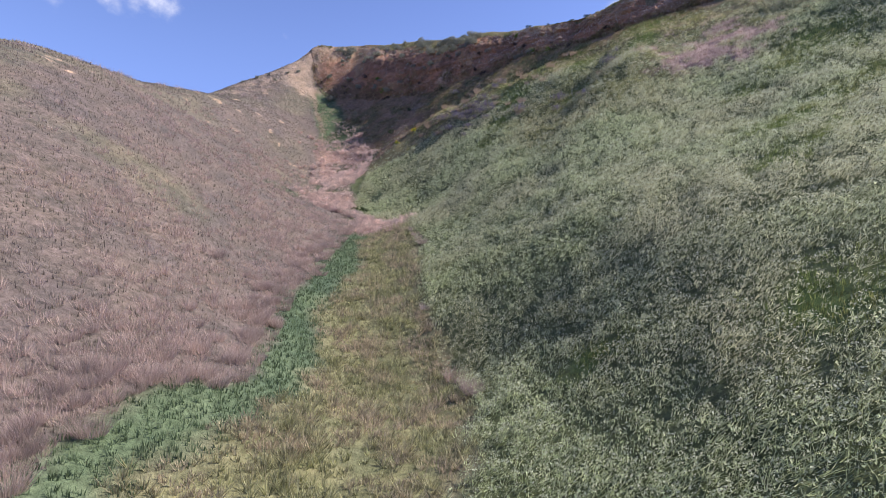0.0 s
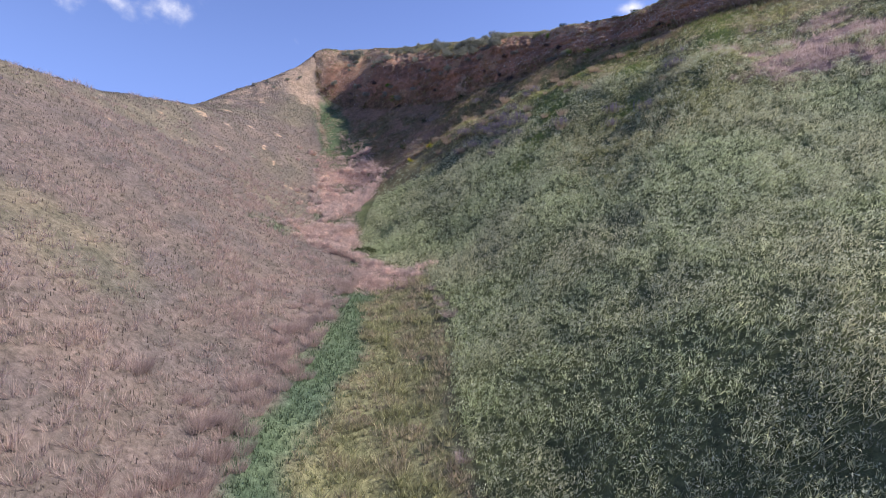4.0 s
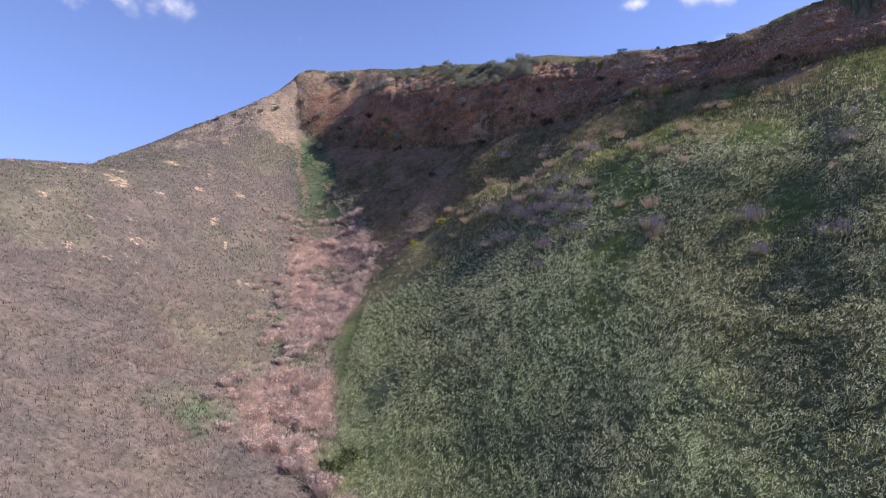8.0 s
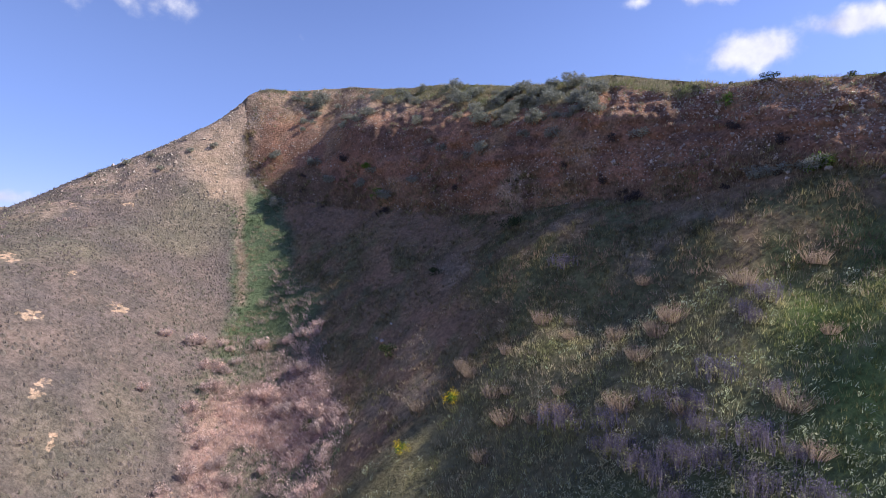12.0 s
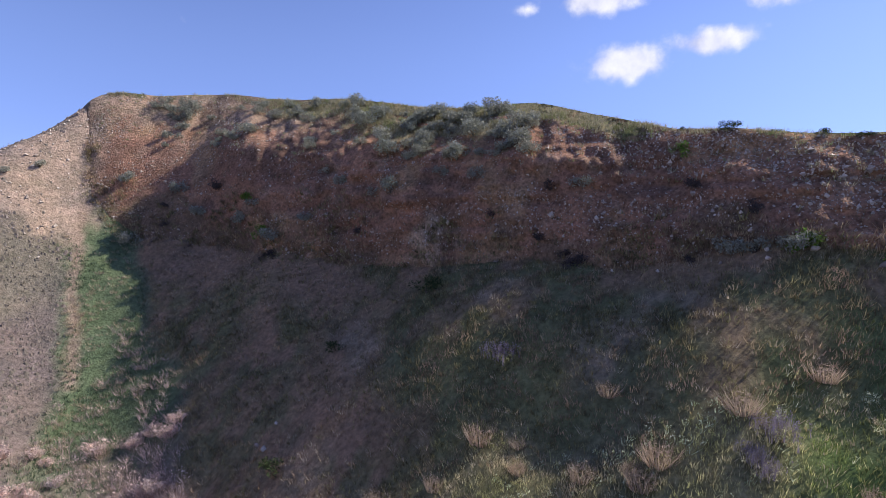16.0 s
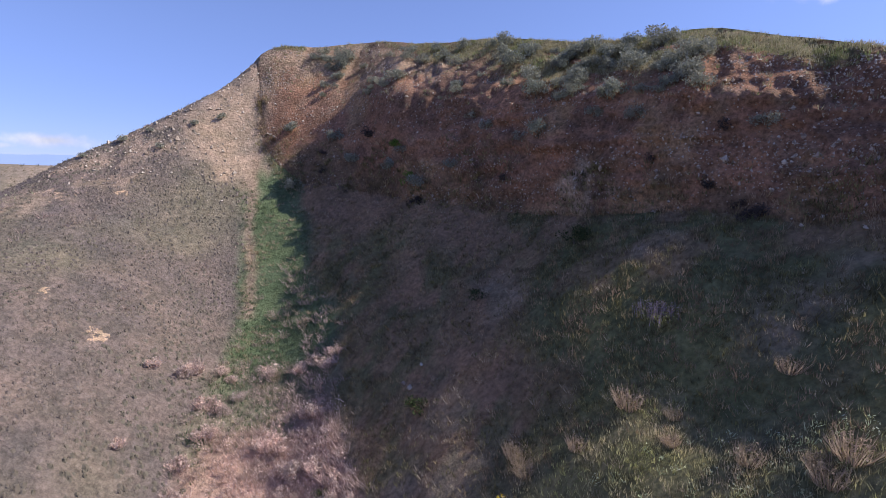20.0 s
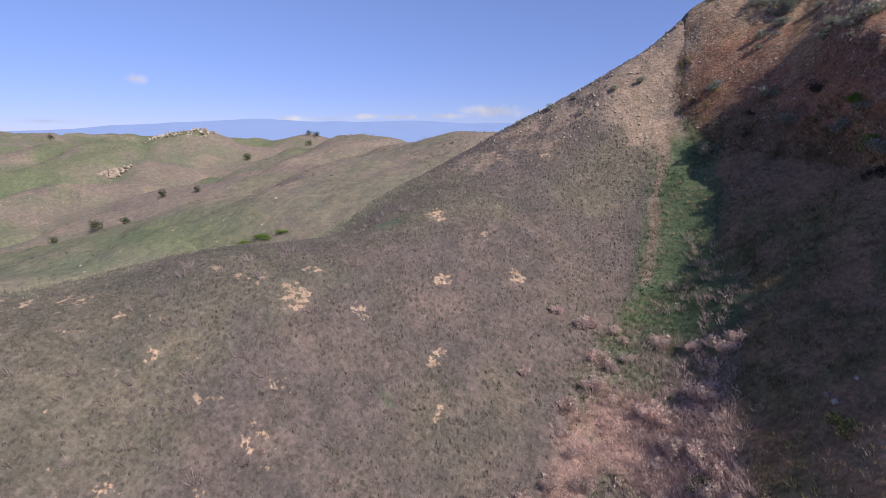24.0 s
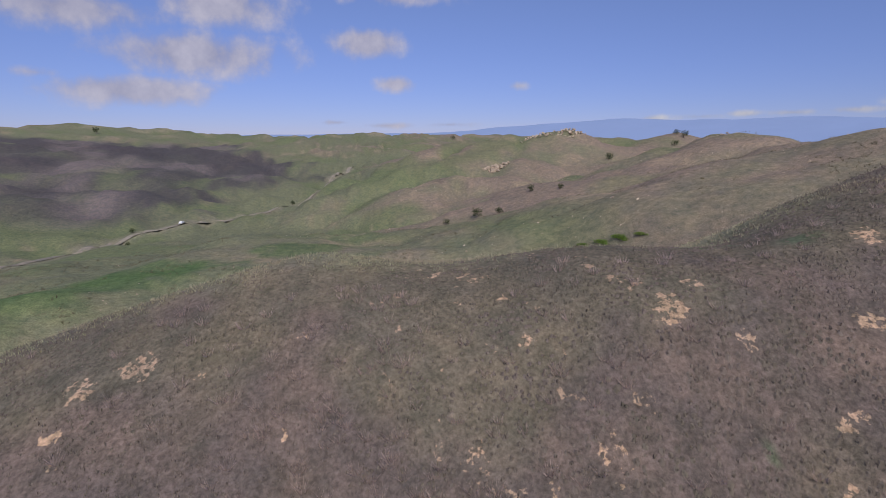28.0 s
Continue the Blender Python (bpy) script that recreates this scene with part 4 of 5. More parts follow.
# feathery pink grass: thick near the gully, in streaks higher up
def pink_chance(w, x, y):
    edge = np.interp(y, LEFT_Y, BED_LEFT) - x
    streak = smooth(0.46, 0.6, fbm(x * 0.8 + y * 0.25, y * 0.4, 2.6, 103, 3))
    band = smooth(9, 2, edge) * smooth(64, 50, y) + 0.35 * smooth(20, 6, edge) * smooth(62, 35, y)
    clump = 0.3 + 0.7 * smooth(0.4, 0.52, fbm(x, y, 0.9, 151, 2))
    return clump * np.clip(w["dry"] * (0.85 * band * (0.3 + 0.7 * streak) + 0.07 * streak) + w["pink"] * 1.0 + 0.35 * w["strip"] * streak + w["pinkr"] * 0.9, 0, 1)


p = sown(-30, 27, 6, 78, 0.3, pink_chance)
stuff("pink_grass", blades(p, 40, rng.uniform(0.24, 0.5, len(p)), 0.017, 0.85, (-0.1, -0.1), 0.2), pink_mat, "feathery pinkish dry grass in soft drifts", "grass")

p = sown(-18, -2, 37, 74, 0.42, lambda w, x, y: w["pink"] * 0.9 + 0.25 * w["strip"])
stuff("pink_plumes", np.r_[flecks(p, 30, rng.uniform(0.3, 0.55, len(p)), 0.24, 0.045, 0.35), blades(p, 12, rng.uniform(0.3, 0.5, len(p)), 0.024, 0.8, (-0.1, -0.1), 0.2)], plume_mat, "puffy pink seed heads of dry grass in the gully", "grass")

# the gully bed and its lush verge
p = sown(-10, 3, 4, 44, 0.2, lambda w, x, y: w["bed"] * (0.45 + 0.55 * smooth(0.36, 0.5, fbm(x, y, 0.45, 153, 2))))
hp = rng.uniform(0.16, 0.34, len(p)) * (0.45 + 1.2 * smooth(0.25, 0.75, fbm(p[:, 0], p[:, 1], 0.7, 117, 2)))
stuff("gully_grass", blades(p, 15, hp * 1.1, 0.03, 0.85, (0.1, -0.1), 0.08), bed_mat, "yellow-green grass along the gully bed", "grass")
p = sown(-22, 3, 4, 84, 0.2, lambda w, x, y: np.clip(w["lush"] + w["strip"] * smooth(0.38, 0.5, fbm(x, y, 1.8, 105, 2)) + w["green"] * 0.8 * (x < -5), 0, 1) * 0.9)
stuff("lush_grass", blades(p, 9, rng.uniform(0.06, 0.15, len(p)), 0.03, 0.8, (0.08, -0.08), 0.09), lush_mat, "soft blue-green grass beside the gully", "grass")
p = sown(-4, 26, 4, 60, 0.13, lambda w, x, y: w["green"] * 0.85)
stuff("green_grass", blades(p, 6, rng.uniform(0.08, 0.2, len(p)), 0.022, 0.8, (0.08, -0.08), 0.09), green_mat, "fresh green grass in patches", "grass")
p = sown(-22, -8, 64, 85, 0.3, lambda w, x, y: w["strip"] * (0.12 + 0.6 * smooth(0.5, 0.62, fbm(x, y, 1.4, 163, 2))))
stuff("bleached_grass", blades(p, 26, rng.uniform(0.12, 0.28, len(p)), 0.024, 0.85, (-0.1, -0.1), 0.2), tan_mat, "bleached grass tufts among green growth", "grass")

# pale-flowered weeds that cover the slope across the gully
def weed_chance(w, x, y):
    gaps = smooth(0.34, 0.46, fbm(x * 1.3, y, 0.7, 107, 2))
    return np.clip(w["weeds"] + 0.08 * w["high"], 0, 1) * (0.8 + 0.2 * gaps)


p = sown(-8, 31, 5, 62, 0.165, weed_chance)
mound = smooth(0.3, 0.7, fbm(p[:, 0] * 1.3, p[:, 1], 0.7, 107, 2)) * (0.7 + 0.6 * smooth(0.3, 0.7, fbm(p[:, 0], p[:, 1] * 1.5, 2.4, 109, 2)))
hp = rng.uniform(0.2, 0.32, len(p)) * (0.6 + 0.95 * mound) * (1 - 0.2 * smooth(50, 55, p[:, 1]))
# Weeds in the fold take a darker leaf colour, which paints in its shade.
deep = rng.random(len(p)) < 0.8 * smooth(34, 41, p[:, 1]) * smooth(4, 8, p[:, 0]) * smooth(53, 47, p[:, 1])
for sel, mat_, label_ in ((~deep, weed_mat, "dense grey-green weeds bent by the wind"), (deep, hollow_mat, "green weeds in the slope's hollow, darkened for its shade")):
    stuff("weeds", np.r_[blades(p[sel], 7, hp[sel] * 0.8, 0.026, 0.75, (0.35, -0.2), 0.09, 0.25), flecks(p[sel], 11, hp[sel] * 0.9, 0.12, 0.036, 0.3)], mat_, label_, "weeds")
sel = rng.random(len(p)) < (0.25 + 0.45 * smooth(8, 15, p[:, 0]) + 0.6 * smooth(0.42, 0.58, fbm(p[:, 0], p[:, 1], 5, 111, 3))) * (0.35 + 0.9 * mound) * (0.55 + 1.0 * smooth(38, 24, p[:, 1]))
bp, bh = p[sel], hp[sel]
stuff("weed_flowers", flecks(bp + np.array((0.08, -0.05, 0)), 8, bh * 0.97, 0.11, 0.032, 0.75), bloom_mat, "whitish flower heads of the weeds", "flowers")

# the high shoulder and the bank, grass lightened for sun and darkened for shade
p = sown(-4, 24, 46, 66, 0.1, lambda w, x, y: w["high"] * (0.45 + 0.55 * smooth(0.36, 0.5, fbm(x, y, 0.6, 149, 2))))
stuff("shoulder_grass", blades(p, 6, rng.uniform(0.08, 0.2, len(p)), 0.018, 0.9, (0.1, -0.1), 0.09), shoulder_mat, "green grass on the sunlit shoulder, brightened for the sun", "grass")
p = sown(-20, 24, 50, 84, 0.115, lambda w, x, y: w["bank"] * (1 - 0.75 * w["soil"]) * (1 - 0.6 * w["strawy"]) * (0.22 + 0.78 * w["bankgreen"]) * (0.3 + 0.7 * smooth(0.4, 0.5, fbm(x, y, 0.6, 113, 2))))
stuff("bank_grass", blades(p, 6, rng.uniform(0.1, 0.28, len(p)), 0.026, 0.85, (0.05, -0.15), 0.08), shade_mat, "green and straw grass on the shaded bank, darkened for shade", "grass")
p = sown(-20, 32, 44, 84, 0.5, lambda w, x, y: np.clip(w["bank"] * 0.3 + w["strawy"] * 0.9 + w["high"] * 0.95 * smooth(0.48, 0.58, fbm(x, y, 2.2, 115, 3)), 0, 1))
stuff("straw_grass", blades(p, 24, rng.uniform(0.12, 0.28, len(p)), 0.013, 0.85, (-0.05, -0.15), 0.24), tan_mat, "straw-coloured grass tufts on the bank", "grass")


# growth and stones on the cliff itself
def on_cliff(n, v0, v1):
    i, j = rng.uniform(14, NS - 2, n), rng.uniform(v0, v1, n) * (NU - 1)
    i0, j0 = i.astype(int), np.clip(j.astype(int), 0, NU - 2)
    fi, fj = (i - i0)[:, None], (j - j0)[:, None]
    g = np.stack([CX, CY, CZ], -1)
    q = (g[i0, j0] * (1 - fj) + g[i0, j0 + 1] * fj) * (1 - fi) + (g[i0 + 1, j0] * (1 - fj) + g[i0 + 1, j0 + 1] * fj) * fi
    return q, face[i0], j / (NU - 1)


q, _, v = on_cliff(26000, 0.45, 1.0)
q = q[rng.random(len(q)) < brow_cover(q[:, 0], q[:, 2], v) * 0.75 + 0.04]
half = rng.random(len(q)) < 0.25 + 0.6 * smooth(0.4, 0.6, fbm(q[:, 0], q[:, 2] * 1.5, 1.8, 94, 2))
stuff("brow_straw", blades(q[half], 12, rng.uniform(0.1, 0.24, int(half.sum())), 0.022, 0.85, (0, -0.15), 0.14), straw_mat, "yellowish grass over the brow of the cliff", "grass")
q = q[~half]
stuff("brow_grass", blades(q, 12, rng.uniform(0.1, 0.22, len(q)), 0.028, 0.85, (0, -0.15), 0.12), brow_mat, "green grass over the brow of the cliff", "grass")


q, _, v = on_cliff(9000, 0.0, 0.4)
q = q[rng.random(len(q)) < smooth(0.3, 0.02, v + (fbm(q[:, 0] * 1.3, q[:, 2], 2.2, 99, 3) - 0.5) * 0.7) * 0.9]
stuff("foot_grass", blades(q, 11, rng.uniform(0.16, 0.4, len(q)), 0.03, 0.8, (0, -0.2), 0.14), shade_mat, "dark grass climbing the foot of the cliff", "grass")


def pebbles(base, size):
    """Rough eight-sided stones, joined."""
    octa = np.array([(1, 0, 0), (-1, 0, 0), (0, 1, 0), (0, -1, 0), (0, 0, 1), (0, 0, -1)], float)
    tri = np.array([(0, 2, 4), (2, 1, 4), (1, 3, 4), (3, 0, 4), (2, 0, 5), (1, 2, 5), (3, 1, 5), (0, 3, 5)])
    m = len(base)
    pts = octa[None] * rng.uniform(0.6, 1.2, (m, 6, 1)) + rng.normal(0, 0.18, (m, 6, 3))
    pts = base[:, None, :] + pts * np.asarray(size).reshape(-1, 1, 1)
    return pts[:, tri, :].reshape(-1, 3)


q, n_out, v = on_cliff(70000, 0.02, 0.98)
bands = smooth(0.45, 0.62, fbm(q[:, 0] * 0.35, q[:, 2] * 1.4, 1.0, 121, 3))
keep = rng.random(len(q)) < (0.1 + 0.5 * bands + 0.15 * smooth(2, 9, q[:, 0])) * (1 - 0.7 * brow_cover(q[:, 0], q[:, 2], v))
q = q[keep]
stuff("cliff_pebbles", pebbles(q, rng.gamma(1.5, 0.014, len(q)) + 0.012), stone_mat, "pale pebbles set in the cliff face", "stones")
gx_, gy_ = scatter(-31, -20.6, 78, 88, 0.2)
gx_, gy_ = kept(gx_, gy_, 0.5 * smooth(7, 1, np.abs(gy_ - np.interp(gx_, [-31, -27.5, -23.5, -19], [77, 83, 85.5, 85]))))
stuff("rim_gravel", pebbles(roots(gx_, gy_), rng.gamma(2.0, 0.02, len(gx_)) + 0.02), stone_mat, "loose stones along the rim of the hollow", "stones")

# scrub, tussocks and stones over the hills beyond
sx, sy = rng.uniform(-260, -46, 26000), rng.uniform(-60, 230, 26000)
sx, sy = kept(sx, sy, smooth(0.4, 0.6, fbm(sx, sy, 14, 157, 3)) * smooth(-300, -90, sx) * (np.hypot(sx + 8, sy - 48) > 60))
stuff("hill_scrub", blades(np.stack([sx, sy, ground_z(sx, sy)], -1), 6, rng.uniform(0.2, 0.55, len(sx)), 0.1, 0.9, (0, 0), 0.25), scrub_mat, "sparse brown and olive scrub over the hills", "scrub")
sx, sy = rng.uniform(-330, -60, 5000), rng.uniform(-20, 240, 5000)
sx, sy = kept(sx, sy, 0.8 * smooth(0.56, 0.68, fbm(sx, sy, 16, 73, 3)))
stuff("hill_stones", pebbles(np.stack([sx, sy, ground_z(sx, sy)], -1), rng.gamma(2.0, 0.06, len(sx)) + 0.05), rock_mat, "pale stones strewn over the hillsides", "stones")


# ---- single plants ----
def part(name, corners, mat, parent, label="", faces=None):
    tri = np.arange(len(corners), dtype=np.int32).reshape(-1, 3) if faces is None else faces
    ob = new(name, mesh_from(name, corners, tri, [mat], False))
    ob.parent = parent
    if label:
        ob["label"] = label
    return ob


ORIGIN = np.zeros((1, 3))


def stems(n, tall, wide, fan):
    """Thin three-sided twigs from one root."""
    out = []
    for _ in range(n):
        a, r = rng.uniform(0, 6.283), fan * math.sqrt(rng.random())
        tip = np.array((math.cos(a) * r, math.sin(a) * r, tall * rng.uniform(0.6, 0.95)))
        mid = tip * (0.45, 0.45, 0.6)
        ring0 = [np.array((math.cos(k * 2.094) * wide, math.sin(k * 2.094) * wide, -0.05)) for k in range(3)]
        ring1 = [mid + np.array((math.cos(k * 2.094), math.sin(k * 2.094), 0)) * wide * 0.6 for k in range(3)]
        for k in range(3):
            l = (k + 1) % 3
            out += [ring0[k], ring0[l], ring1[l], ring0[k], ring1[l], ring1[k], ring1[k], ring1[l], tip]
    return np.array(out)


def crown(n, tall, wide, size, low=0.15, clumps=7):
    """Leaves in several clumps, uneven, with gaps between them."""
    a, r = rng.uniform(0, 6.283, clumps), wide * np.sqrt(rng.uniform(0.05, 1, clumps)) * 0.72
    c = np.stack([np.cos(a) * r, np.sin(a) * r, tall * rng.uniform(low + 0.15, 0.85, clumps) * (1 - 0.35 * (r / wide) ** 2)], -1)
    k = rng.integers(0, clumps, n)
    d = rng.normal(0, 1, (n, 3))
    d = d / np.linalg.norm(d, axis=1)[:, None] * rng.uniform(0.45, 1.05, n)[:, None] * np.array((wide, wide, tall * 0.7)) * 0.42
    mid = c[k] + d
    mid[:, 2] = np.maximum(mid[:, 2], 0.02)
    return (mid[:, None, :] + rng.normal(0, size * 0.55, (n, 3, 3))).reshape(-1, 3)


def bush(name, tall, wide, leaf, mat, n, label, category="shrub", group=""):
    top_ = new(name)
    tagged(top_, label, category, group)
    part("stem", stems(6, tall * 0.55, 0.015 + 0.012 * tall, wide * 0.45), wood_mat, top_)
    leaves = part("foliage", crown(n, tall, wide, leaf), mat, top_)
    leaves["kind"] = "stuff"
    return top_


def stand(first, places, sizes, used):
    """Sets a thing at its first place and copies of it at the others."""
    for k, (x, y, z) in enumerate(places):
        m = pose(x, y, z, rng.uniform(-6, 6), rng.uniform(-6, 6), rng.uniform(0, 360)) @ Matrix.Scale(sizes[k % len(sizes)], 4)
        if used.get(first) is None:
            first.matrix_basis, used[first] = m, True
        else:
            made = copy_thing(first, pose(0, 0, 0))
            made.matrix_basis = m


used = {}


def at_ground(table, sink=0.05):
    z = ground_z(np.array([q[0] for q in table]), np.array([q[1] for q in table]), 0.25)
    return [(q[0], q[1], float(h) - sink) for q, h in zip(table, z)]


def at_cliff(table):
    """The places on the cliff's face next to those of the plan."""
    out = []
    for q, z in zip(table, ground_z(np.array([q[0] for q in table]), np.array([q[1] for q in table]))):
        d = (CX - q[0]) ** 2 + (CY - q[1]) ** 2 + (CZ - z) ** 2
        i, j = np.unravel_index(np.argmin(d), d.shape)
        out.append((float(CX[i, j]), float(CY[i, j]), float(CZ[i, j]) - 0.12))
    return out


SAGE = [(-17.8, 84.7), (-12.7, 82.5), (-10.1, 81.3), (-6.1, 78.5), (-4.9, 78.9), (-2.4, 76.5), (-1, 75.5), (-7.9, 79.2), (-17.3, 82.2),
        (2.6, 72.4), (5.7, 68.8), (9, 62.9), (7.6, 62.6), (9.4, 61.7), (-14.5, 83.8), (0.8, 74.6), (-9, 81), (-3.8, 77.8), (4.3, 71.6)]
RIM_SAGE = [(-28, 81.8), (-26.5, 82.6), (-24, 83.6), (-22.6, 84.6), (-29.6, 80.2), (-25.2, 81.6)]
DARK = [(8.3, 65.5), (9.4, 63.3), (4.8, 68.1), (12, 60.9), (4.8, 69.8), (-11.5, 82.9), (-15.3, 83.5), (-19.6, 84), (-3.2, 76.2), (-15.1, 82.8), (-19.5, 83.4), (-10.7, 80.8), (-8.5, 79), (-8.2, 78.6), (-13.3, 81.7), (-16, 81.6), (2.8, 71.3), (4.1, 69.2), (7.8, 64.4), (8.7, 62.6),
        (4.4, 67.1), (13.5, 58.6), (17, 56.8)]
FRESH = [(-9.4, 81.4), (-8.8, 80), (8.8, 66.6), (10, 62.1), (10.5, 59.6)]
SKYLINE = [(8.3, 70.3), (10.6, 66), (11.6, 65), (12.6, 64), (13.4, 63.2), (16, 60.6), (9.6, 67.8), (14.6, 61.9)]
sages = [bush("sagebrush", 0.75, 0.6, 0.055, sage_mat, 1100, "grey-green sagebrush rooted in the cliff", "shrub", "sagebrush on the cliff") for _ in range(3)]
for k in range(3):
    stand(sages[k], at_cliff(SAGE[k::3]), [1.1, 0.8, 1.3, 0.9], used)
q, _, v = on_cliff(900, 0.5, 0.92)
q = q[(q[:, 0] > -19) & (q[:, 0] < 5) & (rng.random(len(q)) < 0.1 + 0.5 * smooth(0.45, 0.6, fbm(q[:, 0], q[:, 2], 3.0, 145, 2)))]
for k in range(3):
    stand(sages[k], [tuple(float(c) for c in w_ - np.array((0, 0, 0.1))) for w_ in q[k::3]], [0.75, 1.0, 0.6, 0.9, 1.3], used)
stand(sages[0], at_ground(RIM_SAGE), [0.7, 0.5, 0.6], used)
twigs = [bush("dead_shrub", 0.7, 0.5, 0.05, dusk_mat, 800, "dark leafless shrub hanging on the earth cliff", "shrub", "dark shrubs on the cliff") for _ in range(2)]
for k in range(2):
    stand(twigs[k], at_cliff(DARK[k::2]), [0.8, 0.6, 1.1, 0.65], used)
fresh = bush("green_shrub", 0.7, 0.55, 0.055, bright_mat, 900, "bright green leafy shrub on the cliff", "shrub", "green shrubs on the cliff")
stand(fresh, at_cliff(FRESH), [0.9, 1.1], used)
crest = bush("crest_shrub", 0.8, 0.8, 0.055, tree_mat, 1300, "dark green shrub on the cliff's skyline", "shrub", "shrubs along the skyline")
stand(crest, at_cliff(SKYLINE), [0.3, 0.5, 0.25, 0.4], used)

LUPINES = [(1.3, 57.8), (3.3, 57), (1.9, 51.8), (2.5, 53.2), (7.1, 49.7), (0.2, 58.7), (1, 57.2), (2.6, 56.1), (6.3, 58.9), (0, 59), (2.5, 57.7), (5.3, 56.4), (3.9, 54.6), (4.8, 53.8), (2.4, 52.9), (-0.5, 55.9), (1.4, 56.9), (2.7, 55.9), (5.7, 58.3), (15.6, 48.9), (10.2, 47.1),
           (11.1, 43.3), (9.5, 45.1), (3.4, 55.6), (2.1, 55.9), (1.5, 65.3), (5.6, 58.6), (3.3, 57), (4.4, 55.5), (14.6, 47.5), (4.2, 52.6), (3.2, 56.6), (2.2, 55.2), (1.7, 56.3), (3.6, 56.2), (4.9, 54.9), (4.1, 57.4), (0.6, 55.3), (3.0, 54.3)]


def fine(ob):
    """Marks a part made of many bits too small to pick apart."""
    ob["kind"] = "stuff"
    return ob


def lupine():
    top_ = tagged(new("lupine"), "clump of purple lupine in flower among weeds", "wildflower", "lupine clumps")
    fine(part("leaves", np.r_[crown(300, 0.3, 0.5, 0.035), blades(ORIGIN, 60, [0.34], 0.012, 0.6, (0, 0), 0.4)], hollow_mat, top_))
    spikes = np.stack([rng.normal(0, 0.25, 60), rng.normal(0, 0.25, 60), rng.uniform(0.0, 0.18, 60)], -1)
    fine(part("bloom", np.r_[flecks(spikes, 16, np.full(60, 0.34), 0.04, 0.024, 0.3), blades(spikes, 4, np.full(60, 0.36), 0.011, 0.2, (0, 0), 0.03)], lupine_mat, top_, "purple flower spikes"))
    return top_


lups = [lupine() for _ in range(2)]
for k in range(2):
    stand(lups[k], at_ground(LUPINES[k::2], 0.0), [1.15, 0.8, 1.35, 0.95], used)


def tuft(name, mat, label, group, n=90, tall=0.6, heads=True):
    """One feathery grass tuft: many fine stalks with a soft haze of seed heads."""
    if heads:
        c = np.r_[blades(ORIGIN, n // 3, [tall * 0.95], 0.022, 0.9, (-0.12, -0.1), 0.25), crown(n * 2, tall * 0.85, 0.42, 0.05, 0.15, 10)]
    else:
        c = np.r_[blades(ORIGIN, n, [tall], 0.016, 0.7, (-0.1, -0.15), 0.22), crown(n, tall * 0.8, 0.3, 0.035, 0.1, 6)]
    ob = new(name, mesh_from(name, c, np.arange(len(c), dtype=np.int32).reshape(-1, 3), [mat], False))
    return tagged(ob, label, "grass", group)


blush_mat = leafy("blush_straw", (0.28, 0.215, 0.165), (0.52, 0.42, 0.33), 0.5)
TAN = [(-1.5, 60.4), (-4.7, 63.3), (-0.3, 55.9), (7.2, 49.4), (7.5, 51.3), (9.7, 52.8), (3.3, 59.5), (7.1, 57), (5.4, 55.9), (5.3, 54.7), (-2.9, 64.2), (13.4, 46.7), (11, 55.7), (6.9, 49.3), (-2.3, 59.8), (-0.7, 59.7), (1.7, 58), (6.3, 52.7), (9.3, 54.5), (1, 62), (0.3, 63.6), (-1.2, 63.1), (2.4, 60.9), (3.3, 60), (8.3, 56), (6.9, 50.2)]
straw = tuft("straw_tuft", blush_mat, "bleached straw-coloured grass tuft on the slope", "straw tufts", 170, 0.42, False)
while len(TAN) < 44:
    x_, y_ = rng.uniform(-4, 15), rng.uniform(50, 64)
    if 57.5 - 0.45 * x_ < y_ < 65 - 0.62 * x_ and fbm(np.array([x_]), np.array([y_]), 2.5, 147, 2)[0] > 0.46:
        TAN.append((x_, y_))
stand(straw, at_ground(TAN, 0.0), [1.5, 1.1, 1.3, 0.85], used)

gorse = tagged(new("yellow_bush"), "small bush covered in bright yellow flowers", "wildflower", "yellow flowering bushes")
fine(part("foliage", crown(200, 0.5, 0.35, 0.05), bright_mat, gorse))
fine(part("blossom", crown(200, 0.6, 0.4, 0.045, 0.3), yellow_mat, gorse, "bright yellow flowers"))
stand(gorse, at_ground([(-5.2, 61.6), (-3.4, 62.5)], 0.0), [0.9, 1.0], used)

# low dark shrubs by the gully and on the bank
low_bush = bush("gully_shrub", 0.7, 0.7, 0.06, tree_mat, 600, "low dark green shrub beside the gully", "shrub", "shrubs in the gully")
stand(low_bush, at_ground([(-7.1, 44.8), (-6.6, 45.6), (-6.4, 67.6), (-4.3, 71), (-0.4, 70.6), (-9.8, 66.2)]), [1.1, 0.8, 0.9, 0.7], used)

# pink tufts that stand clear along the gully
plumes = [tuft("pink_tuft", plume_mat, "puffy pink dry grass tuft in the gully", "pink tufts along the gully", 230, 0.52) for _ in range(3)]
feathers = []
for _ in range(3):
    c = np.r_[blades(ORIGIN, 300, [0.58], 0.013, 0.8, (-0.14, -0.1), 0.34), flecks(ORIGIN, 130, [0.5], 0.34, 0.016, 0.3)]
    ob = new("feathery_tuft", mesh_from("feathery_tuft", c, np.arange(len(c), dtype=np.int32).reshape(-1, 3), [pink_mat], False))
    feathers.append(tagged(ob, "feathery pink dry grass tuft at the foot of the hillside", "grass", "feathery tufts beside the gully"))
in_gully, beside = [], []
